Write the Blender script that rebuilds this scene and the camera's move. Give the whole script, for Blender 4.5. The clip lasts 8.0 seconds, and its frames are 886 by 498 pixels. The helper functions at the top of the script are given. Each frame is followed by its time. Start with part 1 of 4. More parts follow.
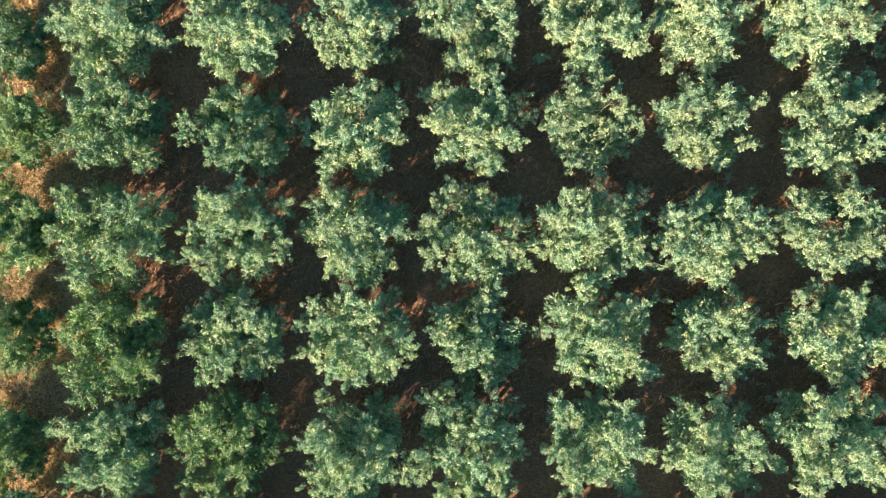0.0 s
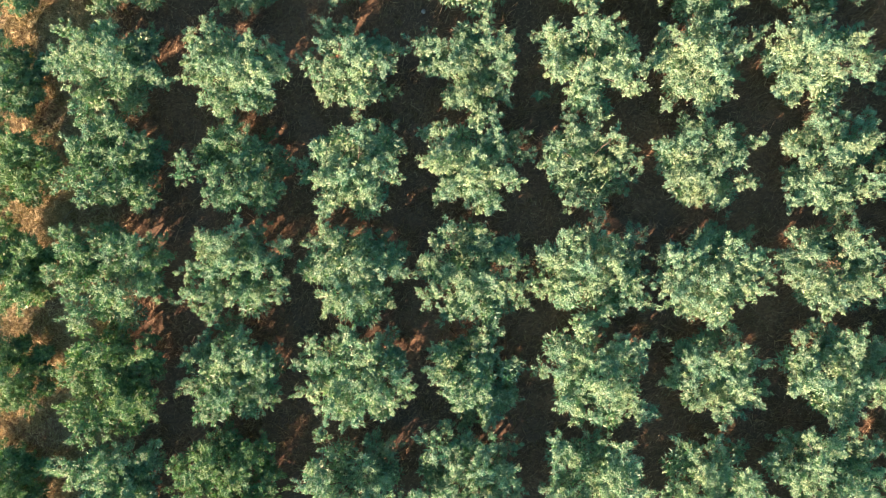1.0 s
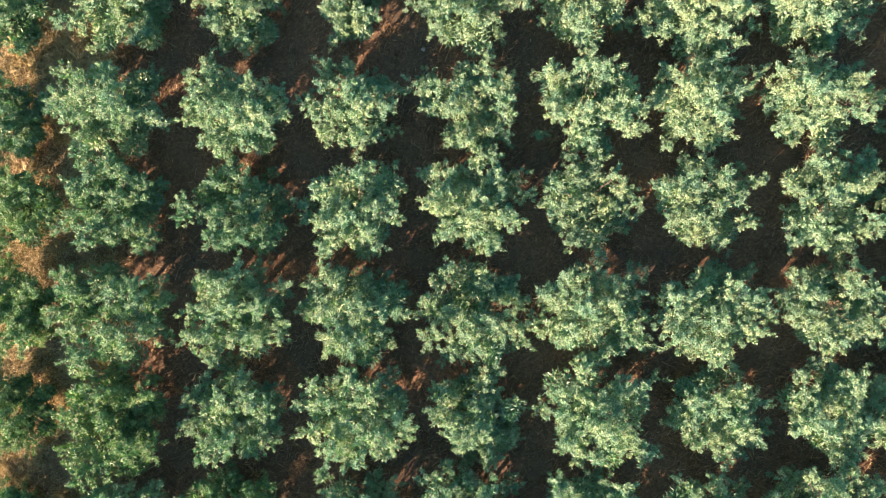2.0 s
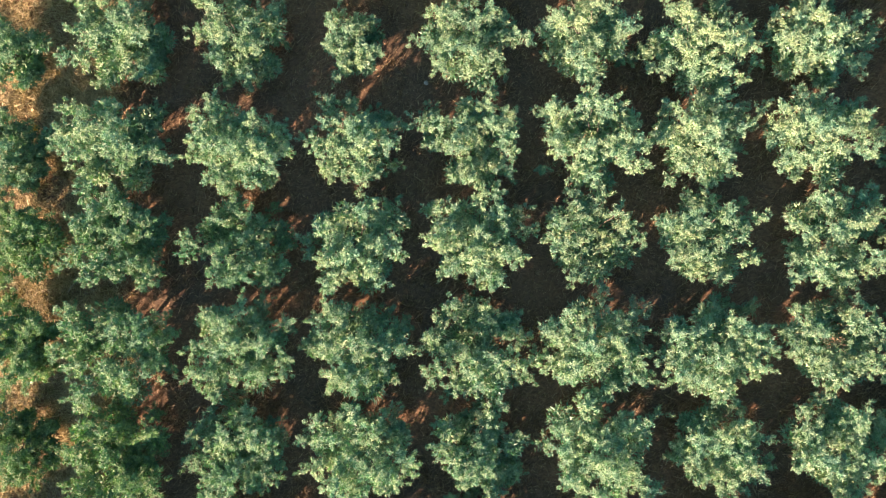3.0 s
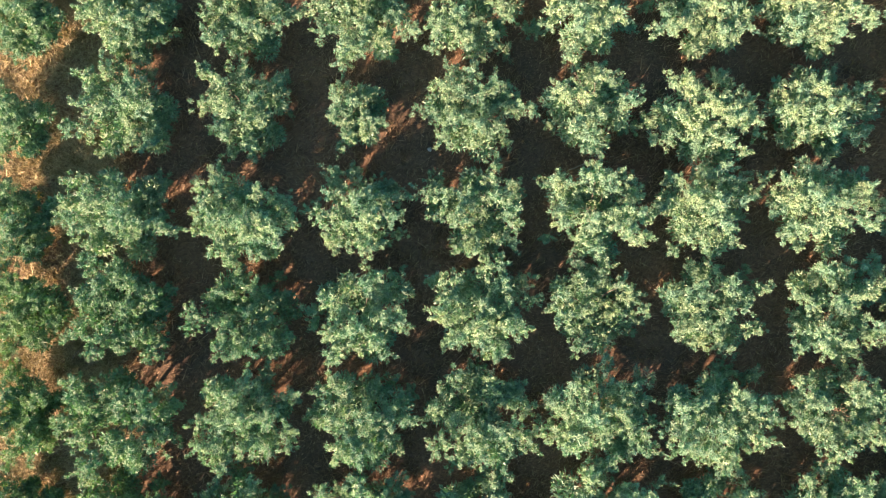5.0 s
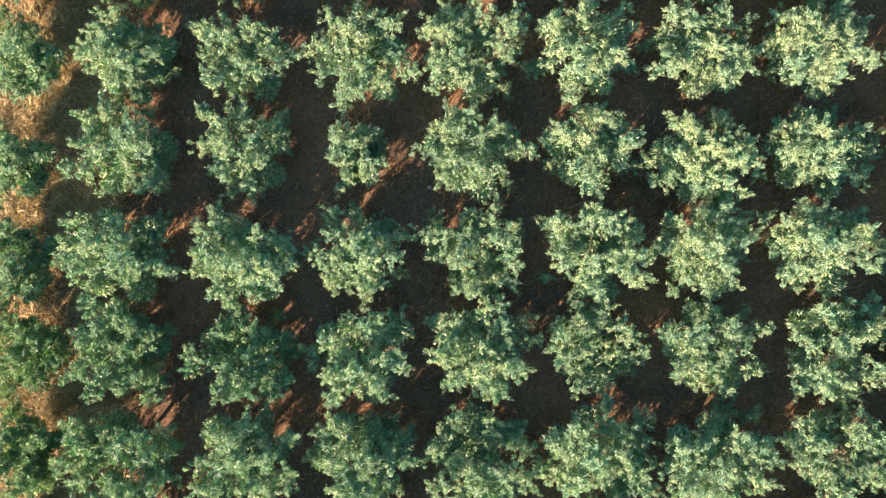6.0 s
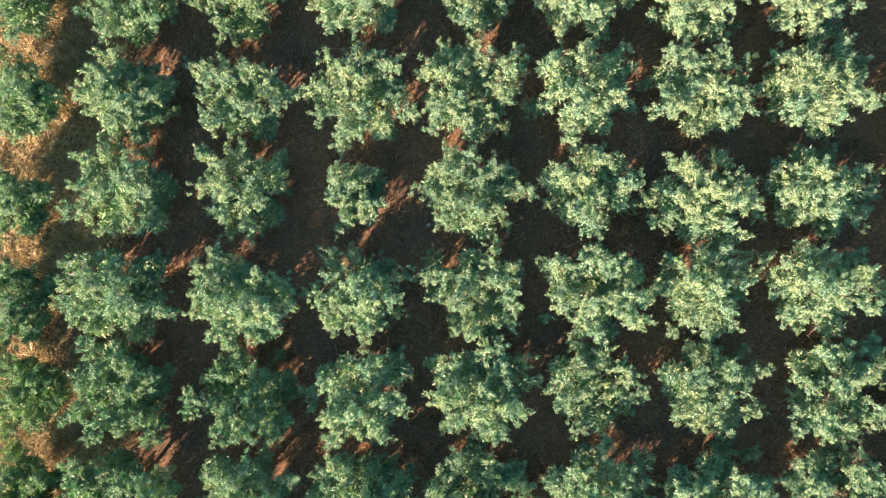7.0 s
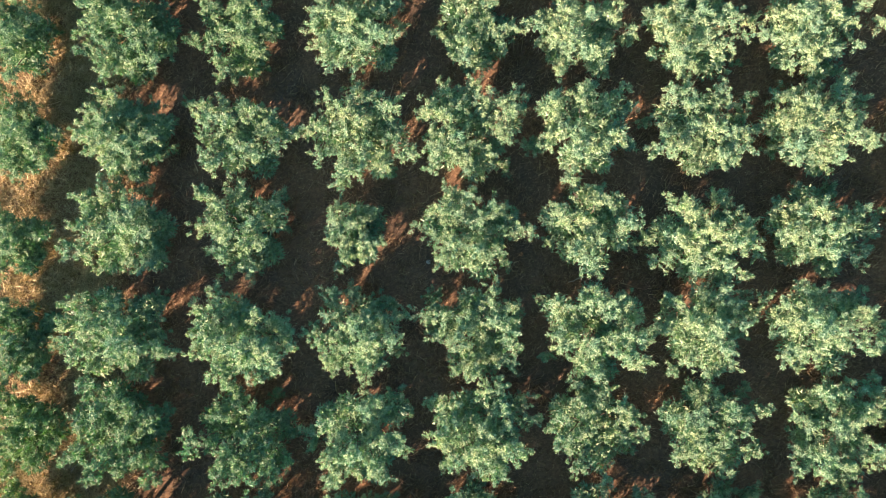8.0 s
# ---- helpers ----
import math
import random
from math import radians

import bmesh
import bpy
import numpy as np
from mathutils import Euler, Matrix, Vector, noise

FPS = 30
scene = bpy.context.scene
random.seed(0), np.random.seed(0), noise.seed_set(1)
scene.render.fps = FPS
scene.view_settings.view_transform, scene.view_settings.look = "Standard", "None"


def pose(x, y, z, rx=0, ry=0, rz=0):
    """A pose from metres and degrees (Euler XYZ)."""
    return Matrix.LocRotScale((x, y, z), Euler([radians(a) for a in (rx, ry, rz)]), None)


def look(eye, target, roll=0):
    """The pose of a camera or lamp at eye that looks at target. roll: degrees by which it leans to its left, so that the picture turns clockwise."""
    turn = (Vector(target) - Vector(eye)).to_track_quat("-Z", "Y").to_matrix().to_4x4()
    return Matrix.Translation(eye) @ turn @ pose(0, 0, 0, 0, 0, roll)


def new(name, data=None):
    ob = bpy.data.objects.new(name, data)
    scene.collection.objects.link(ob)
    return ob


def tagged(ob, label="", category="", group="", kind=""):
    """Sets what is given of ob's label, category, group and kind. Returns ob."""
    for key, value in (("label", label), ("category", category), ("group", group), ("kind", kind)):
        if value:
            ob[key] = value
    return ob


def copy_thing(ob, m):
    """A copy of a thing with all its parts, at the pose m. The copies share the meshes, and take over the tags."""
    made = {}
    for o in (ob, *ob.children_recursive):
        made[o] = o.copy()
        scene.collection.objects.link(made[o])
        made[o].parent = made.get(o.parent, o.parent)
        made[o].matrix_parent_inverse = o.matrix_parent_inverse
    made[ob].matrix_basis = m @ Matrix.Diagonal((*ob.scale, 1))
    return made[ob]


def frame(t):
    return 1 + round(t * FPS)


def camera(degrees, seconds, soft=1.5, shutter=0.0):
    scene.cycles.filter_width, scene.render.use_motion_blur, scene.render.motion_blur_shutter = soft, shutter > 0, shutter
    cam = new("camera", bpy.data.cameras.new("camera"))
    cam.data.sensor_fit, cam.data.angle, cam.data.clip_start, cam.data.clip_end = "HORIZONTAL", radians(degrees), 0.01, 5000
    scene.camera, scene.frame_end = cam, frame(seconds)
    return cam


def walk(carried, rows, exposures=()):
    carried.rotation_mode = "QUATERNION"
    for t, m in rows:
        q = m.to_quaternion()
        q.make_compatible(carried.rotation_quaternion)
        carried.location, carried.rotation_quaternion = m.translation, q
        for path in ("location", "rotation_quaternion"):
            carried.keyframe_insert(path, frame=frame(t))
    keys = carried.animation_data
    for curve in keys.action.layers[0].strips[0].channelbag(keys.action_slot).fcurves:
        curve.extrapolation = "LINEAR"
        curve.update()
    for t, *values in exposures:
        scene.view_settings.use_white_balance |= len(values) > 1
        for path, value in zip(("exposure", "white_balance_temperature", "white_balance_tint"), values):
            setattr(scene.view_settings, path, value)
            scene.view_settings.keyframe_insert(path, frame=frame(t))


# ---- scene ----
cam = camera(60.9, 8.0, soft=1.1)
PATH = [
    (0.0, 0.033, -0.021, 36.405, -0.003, -0.029, 0.049),
    (0.5, 0.117, 0.967, 36.355, -0.156, 0.057, -0.002),
    (1.0, 0.295, 1.887, 36.328, -0.258, 0.272, 0.103),
    (1.5, 0.277, 2.835, 36.305, -0.275, 0.249, 0.016),
    (3.0, 0.156, 5.247, 36.363, -0.174, 0.316, -0.108),
    (3.5, 0.007, 6.014, 36.394, -0.081, 0.195, -0.119),
    (4.0, -0.039, 6.768, 36.423, -0.085, 0.204, -0.140),
    (5.5, -0.169, 9.236, 36.455, -0.021, 0.093, -0.268),
    (6.0, -0.128, 10.180, 36.422, -0.030, 0.115, -0.252),
    (6.5, -0.062, 11.102, 36.399, -0.091, 0.164, -0.258),
    (7.0, -0.017, 12.125, 36.368, -0.208, 0.218, -0.292),
    (7.5, -0.050, 13.020, 36.326, -0.222, 0.152, -0.267),
    (8.0, -0.050, 13.884, 36.322, -0.191, 0.130, -0.338),
]
walk(cam, [(t, pose(x, y, z, rx, ry, rz)) for t, x, y, z, rx, ry, rz in PATH], exposures=[(0.0, 2.80, 5980, -7.5), (8.0, 2.80, 5980, -7.5)])

# ---- daylight: a low, warm sun over an open orchard ----
SUN_ELEVATION, SUN_HEADING = 20.5, 230.0        # heading: degrees from +x, where the sun stands
sun_dir = Vector((math.cos(radians(SUN_HEADING)) * math.cos(radians(SUN_ELEVATION)),
                  math.sin(radians(SUN_HEADING)) * math.cos(radians(SUN_ELEVATION)),
                  math.sin(radians(SUN_ELEVATION))))
world = bpy.data.worlds.new("sky")
scene.world = world
world.use_nodes = True
wn, wl = world.node_tree.nodes, world.node_tree.links
wn.clear()
sky = wn.new("ShaderNodeTexSky")
sky.sky_type, sky.sun_disc = "NISHITA", False
sky.sun_elevation, sky.sun_rotation = radians(SUN_ELEVATION), radians(90.0 - SUN_HEADING)
sky_back = wn.new("ShaderNodeBackground")
sky_back.inputs["Strength"].default_value = 0.050
sky_out = wn.new("ShaderNodeOutputWorld")
wl.new(sky.outputs[0], sky_back.inputs["Color"])
wl.new(sky_back.outputs[0], sky_out.inputs["Surface"])
sun_data = bpy.data.lights.new("sun", "SUN")
sun_data.energy, sun_data.angle, sun_data.color = 5.0, radians(0.53), (1.0, 0.575, 0.435)
sun = new("sun", sun_data)
sun.matrix_world = look(sun_dir * 100, (0, 0, 0))


# ---- materials ----
def material(name):
    m = bpy.data.materials.new(name)
    m.use_nodes = True
    m.node_tree.nodes.clear()
    return m, m.node_tree.nodes, m.node_tree.links


def ramp(nodes, stops):
    r = nodes.new("ShaderNodeValToRGB")
    while len(r.color_ramp.elements) < len(stops):
        r.color_ramp.elements.new(0.5)
    for e, (p, c) in zip(r.color_ramp.elements, stops):
        e.position, e.color = p, (*c, 1)
    return r


def noise_node(nodes, links, scale, detail=4.0, rough=0.6, coord=None):
    n = nodes.new("ShaderNodeTexNoise")
    n.inputs["Scale"].default_value, n.inputs["Detail"].default_value, n.inputs["Roughness"].default_value = scale, detail, rough
    if coord is not None:
        links.new(coord, n.inputs["Vector"])
    return n


def mix_colour(nodes, links, kind, fac, a, b):
    m = nodes.new("ShaderNodeMix")
    m.data_type, m.blend_type = "RGBA", kind
    for key, v in ((0, fac), (6, a), (7, b)):
        if isinstance(v, (int, float)):
            m.inputs[key].default_value = v
        elif isinstance(v, tuple):
            m.inputs[key].default_value = (*v, 1)
        else:
            links.new(v, m.inputs[key])
    return m.outputs[2]


def leaf_material(name, dark, mid, pale, glow, through_share=0.26):
    """Small leaves: colour differs from leaf to leaf and from bough to bough; some light passes through."""
    m, n, l = material(name)
    geo = n.new("ShaderNodeNewGeometry")
    leafy = ramp(n, [(0.0, dark), (0.55, mid), (1.0, pale)])
    l.new(geo.outputs["Random Per Island"], leafy.inputs[0])
    big = noise_node(n, l, 0.9, 3.0, 0.6, geo.outputs["Position"])
    shift = ramp(n, [(0.34, (0.68, 0.86, 0.90)), (0.66, (1.30, 1.16, 0.98))])
    l.new(big.outputs[0], shift.inputs[0])
    colour = mix_colour(n, l, "MULTIPLY", 1.0, leafy.outputs[0], shift.outputs[0])
    tufts = noise_node(n, l, 4.5, 2.0, 0.5, geo.outputs["Position"])
    spread = ramp(n, [(0.38, (0.70, 0.76, 0.80)), (0.64, (1.24, 1.20, 1.16))])
    l.new(tufts.outputs[0], spread.inputs[0])
    colour = mix_colour(n, l, "MULTIPLY", 1.0, colour, spread.outputs[0])
    bsdf = n.new("ShaderNodeBsdfPrincipled")
    l.new(colour, bsdf.inputs["Base Color"])
    bsdf.inputs["Roughness"].default_value = 0.52
    bsdf.inputs["Specular IOR Level"].default_value = 0.5
    trans = n.new("ShaderNodeBsdfTranslucent")
    l.new(mix_colour(n, l, "MULTIPLY", 1.0, colour, glow), trans.inputs["Color"])
    mixed = n.new("ShaderNodeMixShader")
    mixed.inputs[0].default_value = through_share
    l.new(bsdf.outputs[0], mixed.inputs[1])
    l.new(trans.outputs[0], mixed.inputs[2])
    out = n.new("ShaderNodeOutputMaterial")
    l.new(mixed.outputs[0], out.inputs[0])
    return m


# leaf tones; pale also paints in the stronger sunlight on right-hand crowns
LEAVES = {
    "grey": leaf_material("grey_green_leaf", (0.125, 0.212, 0.126), (0.180, 0.270, 0.166), (0.252, 0.335, 0.222), (0.62, 1.20, 0.48)),
    # green and deep also put the left column's shade into the leaf colour
    "green": leaf_material("fresh_green_leaf", (0.090, 0.170, 0.095), (0.138, 0.226, 0.130), (0.204, 0.286, 0.174), (0.62, 1.25, 0.43)),
    "pale": leaf_material("sunlit_pale_leaf", (0.140, 0.234, 0.140), (0.207, 0.303, 0.190), (0.284, 0.372, 0.250), (0.60, 1.20, 0.46)),
    "deep": leaf_material("deep_green_leaf", (0.066, 0.138, 0.066), (0.116, 0.200, 0.088), (0.182, 0.270, 0.130), (0.75, 1.25, 0.36)),
}


def bark_material():
    m, n, l = material("grey_brown_bark")
    geo = n.new("ShaderNodeNewGeometry")
    fine = noise_node(n, l, 30.0, 6.0, 0.7, geo.outputs["Position"])
    tone = ramp(n, [(0.3, (0.05, 0.04, 0.032)), (0.7, (0.16, 0.135, 0.105))])
    l.new(fine.outputs[0], tone.inputs[0])
    bsdf = n.new("ShaderNodeBsdfPrincipled")
    bsdf.inputs["Roughness"].default_value = 0.85
    l.new(tone.outputs[0], bsdf.inputs["Base Color"])
    bump = n.new("ShaderNodeBump")
    bump.inputs["Strength"].default_value, bump.inputs["Distance"].default_value = 0.6, 0.02
    l.new(fine.outputs[0], bump.inputs["Height"])
    l.new(bump.outputs[0], bsdf.inputs["Normal"])
    out = n.new("ShaderNodeOutputMaterial")
    l.new(bsdf.outputs[0], out.inputs[0])
    return m


def soil_material():
    m, n, l = material("brown_soil_with_litter")
    geo = n.new("ShaderNodeNewGeometry")
    pos = geo.outputs["Position"]
    patches = noise_node(n, l, 0.22, 5.0, 0.6, pos)
    grains = noise_node(n, l, 5.5, 8.0, 0.72, pos)
    crumbs = noise_node(n, l, 28.0, 4.0, 0.7, pos)
    earth = ramp(n, [(0.30, (0.088, 0.067, 0.052)), (0.52, (0.146, 0.110, 0.075)), (0.76, (0.262, 0.194, 0.118))])
    l.new(grains.outputs[0], earth.inputs[0])
    wide = ramp(n, [(0.36, (0.72, 0.78, 0.85)), (0.62, (1.25, 1.12, 1.0))])
    l.new(patches.outputs[0], wide.inputs[0])
    base = mix_colour(n, l, "MULTIPLY", 1.0, earth.outputs[0], wide.outputs[0])
    small = ramp(n, [(0.35, (0.6, 0.6, 0.6)), (0.7, (1.4, 1.35, 1.3))])
    l.new(crumbs.outputs[0], small.inputs[0])
    colour = mix_colour(n, l, "MULTIPLY", 0.7, base, small.outputs[0])
    # trodden straw and painted sun streaks: two crossing sets of fine wavering strands
    swirl = noise_node(n, l, 0.9, 2.0, 0.5, pos)
    warp = n.new("ShaderNodeVectorMath")
    warp.operation = "MULTIPLY_ADD"
    warp.inputs[1].default_value = (1.3, 1.3, 0.0)
    l.new(swirl.outputs["Color"], warp.inputs[0])
    l.new(pos, warp.inputs[2])
    # the stronger set follows the sun's heading and imitates thin streaks of light
    for turn, tones in ((52, [(0.34, (0.55, 0.53, 0.52)), (0.68, (1.55, 1.5, 1.4))]), (118, [(0.34, (0.70, 0.69, 0.68)), (0.68, (1.38, 1.34, 1.28))])):
        lay = n.new("ShaderNodeMapping")
        lay.inputs["Rotation"].default_value = (0, 0, radians(-turn))
        lay.inputs["Scale"].default_value = (3.6, 19.0, 1.0)
        l.new(warp.outputs[0], lay.inputs["Vector"])
        strands = noise_node(n, l, 1.0, 3.0, 0.6, lay.outputs[0])
        shade = ramp(n, tones)
        l.new(strands.outputs[0], shade.inputs[0])
        colour = mix_colour(n, l, "MULTIPLY", 0.55, colour, shade.outputs[0])
    bsdf = n.new("ShaderNodeBsdfPrincipled")
    bsdf.inputs["Roughness"].default_value = 0.95
    bsdf.inputs["Specular IOR Level"].default_value = 0.15
    l.new(colour, bsdf.inputs["Base Color"])
    bump = n.new("ShaderNodeBump")
    bump.inputs["Strength"].default_value, bump.inputs["Distance"].default_value = 0.45, 0.03
    l.new(grains.outputs[0], bump.inputs["Height"])
    l.new(bump.outputs[0], bsdf.inputs["Normal"])
    out = n.new("ShaderNodeOutputMaterial")
    l.new(bsdf.outputs[0], out.inputs[0])
    return m


def straw_material(name, a, b, c):
    m, n, l = material(name)
    geo = n.new("ShaderNodeNewGeometry")
    tone = ramp(n, [(0.0, a), (0.6, b), (1.0, c)])
    l.new(geo.outputs["Random Per Island"], tone.inputs[0])
    bsdf = n.new("ShaderNodeBsdfPrincipled")
    bsdf.inputs["Roughness"].default_value = 0.7
    l.new(tone.outputs[0], bsdf.inputs["Base Color"])
    trans = n.new("ShaderNodeBsdfTranslucent")
    l.new(tone.outputs[0], trans.inputs["Color"])
    mixed = n.new("ShaderNodeMixShader")
    mixed.inputs[0].default_value = 0.25
    l.new(bsdf.outputs[0], mixed.inputs[1])
    l.new(trans.outputs[0], mixed.inputs[2])
    out = n.new("ShaderNodeOutputMaterial")
    l.new(mixed.outputs[0], out.inputs[0])
    return m


BARK = bark_material()
SOIL = soil_material()
STRAW = straw_material("dry_straw", (0.10, 0.072, 0.042), (0.26, 0.185, 0.102), (0.52, 0.400, 0.225))
GOLD = straw_material("golden_grass", (0.20, 0.172, 0.085), (0.46, 0.390, 0.200), (0.68, 0.600, 0.370))
OLIVE = straw_material("olive_grass", (0.09, 0.08, 0.03), (0.20, 0.175, 0.06), (0.40, 0.33, 0.13))
WEED = straw_material("weed_green", (0.06, 0.08, 0.03), (0.14, 0.16, 0.05), (0.28, 0.27, 0.10))


# ---- mesh helpers ----
def mesh_from(name, verts, faces, mat, smooth=False):
    """A mesh of equal faces (all of three or all of four corners) from number arrays."""
    verts, faces = np.asarray(verts, np.float32), np.asarray(faces, np.int32)
    me = bpy.data.meshes.new(name)
    k = faces.shape[1]
    me.vertices.add(len(verts))
    me.vertices.foreach_set("co", verts.ravel())
    me.loops.add(faces.size)
    me.loops.foreach_set("vertex_index", faces.ravel())
    me.polygons.add(len(faces))
    me.polygons.foreach_set("loop_start", np.arange(0, faces.size, k, dtype=np.int32))
    if smooth:
        me.polygons.foreach_set("use_smooth", np.ones(len(faces), bool))
    me.materials.append(mat)
    me.update(calc_edges=True)
    return me


def part(name, me, parent, label=""):
    ob = new(name, me)
    ob.parent = parent
    if label:
        tagged(ob, label)
    return ob


def unit(v):
    return v / np.maximum(np.linalg.norm(v, axis=-1, keepdims=True), 1e-6)


def tube(points, radii, sides=6):
    """Vertices and quads of a tapered tube along points."""
    points = np.asarray(points, float)
    along = unit(np.gradient(points, axis=0))
    side = unit(np.cross(along, np.array([0.31, 0.95, 0.05]) + 0 * along))
    other = np.cross(along, side)
    turn = np.linspace(0, 2 * math.pi, sides, endpoint=False)
    ring = np.cos(turn)[None, :, None] * side[:, None] + np.sin(turn)[None, :, None] * other[:, None]
    verts = (points[:, None] + ring * np.asarray(radii)[:, None, None]).reshape(-1, 3)
    i, j = np.meshgrid(np.arange(len(points) - 1), np.arange(sides), indexing="ij")
    a, b = i * sides + j, i * sides + (j + 1) % sides
    faces = np.stack([a, b, b + sides, a + sides], -1).reshape(-1, 4)
    return verts, faces


def leaf_blades(rng, at, along, facing, scale, length=0.079, width=0.0330):
    """Narrow pointed leaves: three corners each, at their stalks, along their directions, turned to face that way."""
    n = len(at)
    along = unit(along)
    side = unit(np.cross(along, facing))
    size = (length * scale * rng.uniform(0.65, 1.3, n))[:, None]
    half = (width * scale * rng.uniform(0.7, 1.25, n) / 2)[:, None]
    verts = np.stack([at + side * half, at + along * size, at - side * half], 1)
    return verts.reshape(-1, 3), np.arange(3 * n).reshape(-1, 3)


def bough_leaves(rng, centre, radius, per_area, axis):
    """Leaves of one bough end: twigs burst from its middle along its axis, and their dense tufts close into a long cushion."""
    twigs = max(9, int(54 * radius ** 1.4))
    way = unit(rng.normal(size=(twigs, 3)) + np.array([0, 0, 0.55]))
    reach = radius * rng.uniform(0.68, 0.98, twigs) * rng.choice([0.9, 1.0, 1.0, 1.1, 1.22, 1.42], twigs)
    burst = way * reach[:, None]
    tips = centre - axis * 0.10 * radius + burst * 0.92 + axis * ((burst @ axis) * 0.42)[:, None]
    tuft = rng.uniform(0.075, 0.155, twigs) * (0.65 + 0.6 * radius)
    shoot = rng.choice([0.3, 0.6, 1.0, 1.7], twigs)
    count = int(per_area * radius * radius)
    pick = rng.integers(0, twigs, count)
    puff = unit(rng.normal(size=(count, 3)) + way[pick] * 0.6) * (rng.random(count)[:, None] ** 0.45)
    at = tips[pick] + puff * tuft[pick][:, None]
    at -= way[pick] * (rng.random(count)[:, None] ** 5) * radius * 0.3
    at += way[pick] * (rng.uniform(-0.6, 1.0, count) * tuft[pick] * shoot[pick])[:, None]
    along = way[pick] * 0.35 + puff * 0.7 + rng.normal(size=(count, 3)) * 0.5
    facing = way[pick] * 0.75 + puff * 0.75 + rng.normal(size=(count, 3)) * 0.13 + np.array([-0.12, -0.14, 0.2])
    return at, along, facing


def orchard_tree(x, y, boughs, leaf="grey", label="", per_area=6600.0, seed=0, sides=5, leaf_size=1.0, skirt=1.15):
    """A low-headed tree: a short trunk forks into limbs, each ending in a leafy bough.
    boughs: bearing in degrees, reach from the trunk, height, and radius of the leafy end, in metres."""
    rng = np.random.default_rng(seed * 7919 + 11)
    tree = tagged(new("orchard_tree"), label, "tree", "trees of the orchard rows")
    tree.matrix_world = pose(x, y, -0.02)
    fork = 1.0 + 0.3 * rng.random()
    lean = rng.normal(size=2) * 0.06
    v, f = tube([(0, 0, -0.05), (lean[0] * 0.3, lean[1] * 0.3, 0.12), (lean[0], lean[1], fork * 0.6), (lean[0] * 1.6, lean[1] * 1.6, fork + 0.1)],
                [0.19, 0.125, 0.105, 0.10], 9)
    part("trunk", mesh_from("trunk", v, f, BARK, True), tree)
    ats, alongs, facings, sizes = [], [], [], []
    for bearing, reach, height, radius in boughs:
        b = radians(bearing)
        end = np.array([math.cos(b) * reach, math.sin(b) * reach, height])
        start = np.array([lean[0] * 1.5, lean[1] * 1.5, fork])
        rise = np.linspace(0, 1, 6)[:, None]
        line = start + (end - np.array([0, 0, 0.45 * radius]) - start) * rise
        line[:, 2] += np.sin(rise[:, 0] * math.pi) * 0.22 * rng.uniform(-1.2, 0.2)
        line[1:-1] += rng.normal(size=(4, 3)) * 0.05
        v, f = tube(line, np.linspace(0.046, 0.008, 6), sides)
        part("limb", mesh_from("limb", v, f, BARK, True), tree)
        axis = unit(np.array([math.cos(b), math.sin(b), 0.35])) if reach > 0.7 else np.array([0.0, 0.0, 1.0])
        at, along, facing = bough_leaves(rng, end, radius, per_area, axis)
        ats.append(at), alongs.append(along), facings.append(facing), sizes.append(np.full(len(at), 1.12))
        # broader leaves hidden in the heart of the bough, added to block light
        count = int(len(at) * 0.075)
        puff = unit(rng.normal(size=(count, 3))) * radius * 0.62 * (rng.random(count)[:, None] ** 0.4)
        ats.append(end + puff), alongs.append(rng.normal(size=(count, 3))), facings.append(puff + rng.normal(size=(count, 3)) * 0.2), sizes.append(np.full(count, 2.1))
        # sparser side shoots along the outer half of the limb
        count = int((40 + 50 * radius) * per_area / 5200.0 * skirt)
        place = rng.uniform(0.45, 1.0, count)
        at = start + (end - start) * place[:, None] + rng.normal(size=(count, 3)) * (0.16 + 0.16 * radius)
        at[:, 2] -= rng.uniform(0, 0.25, count)
        ats.append(at), alongs.append(rng.normal(size=(count, 3)) + np.array([0, 0, 0.3])), facings.append(rng.normal(size=(count, 3)) * 0.6 + np.array([0, 0, 1.0])), sizes.append(np.ones(count))
    # hidden oversized leaves under the crown, above a clear stem, added to block low sun
    wide = np.percentile([b[1] + b[3] for b in boughs], 80)
    tall = np.percentile([b[2] for b in boughs], 90)
    for k in range(11):
        b, out, radius = radians(k * 137.5 + rng.uniform(-20, 20)), wide * math.sqrt((k + 0.5) / 11) * (0.55 + 0.15 * skirt), rng.uniform(0.5, 0.75) * min(1.0, tall / 3.5)
        middle = np.array([math.cos(b) * out, math.sin(b) * out, rng.uniform(0.40, 0.64) * tall])
        count = int(per_area * 0.070 * skirt)
        puff = unit(rng.normal(size=(count, 3))) * radius * (rng.random(count)[:, None] ** 0.45)
        at = middle + puff
        at[:, 2] = np.maximum(at[:, 2], 0.12)
        ats.append(at), alongs.append(puff + rng.normal(size=(count, 3)) * 0.4), facings.append(rng.normal(size=(count, 3)) * 0.6 + np.array([0, 0, 0.6])), sizes.append(np.full(count, 2.6))
    v, f = leaf_blades(rng, np.concatenate(ats), np.concatenate(alongs), np.concatenate(facings), np.concatenate(sizes) * leaf_size)
    part("crown", mesh_from("crown", v, f, LEAVES[leaf]), tree)
    return tree


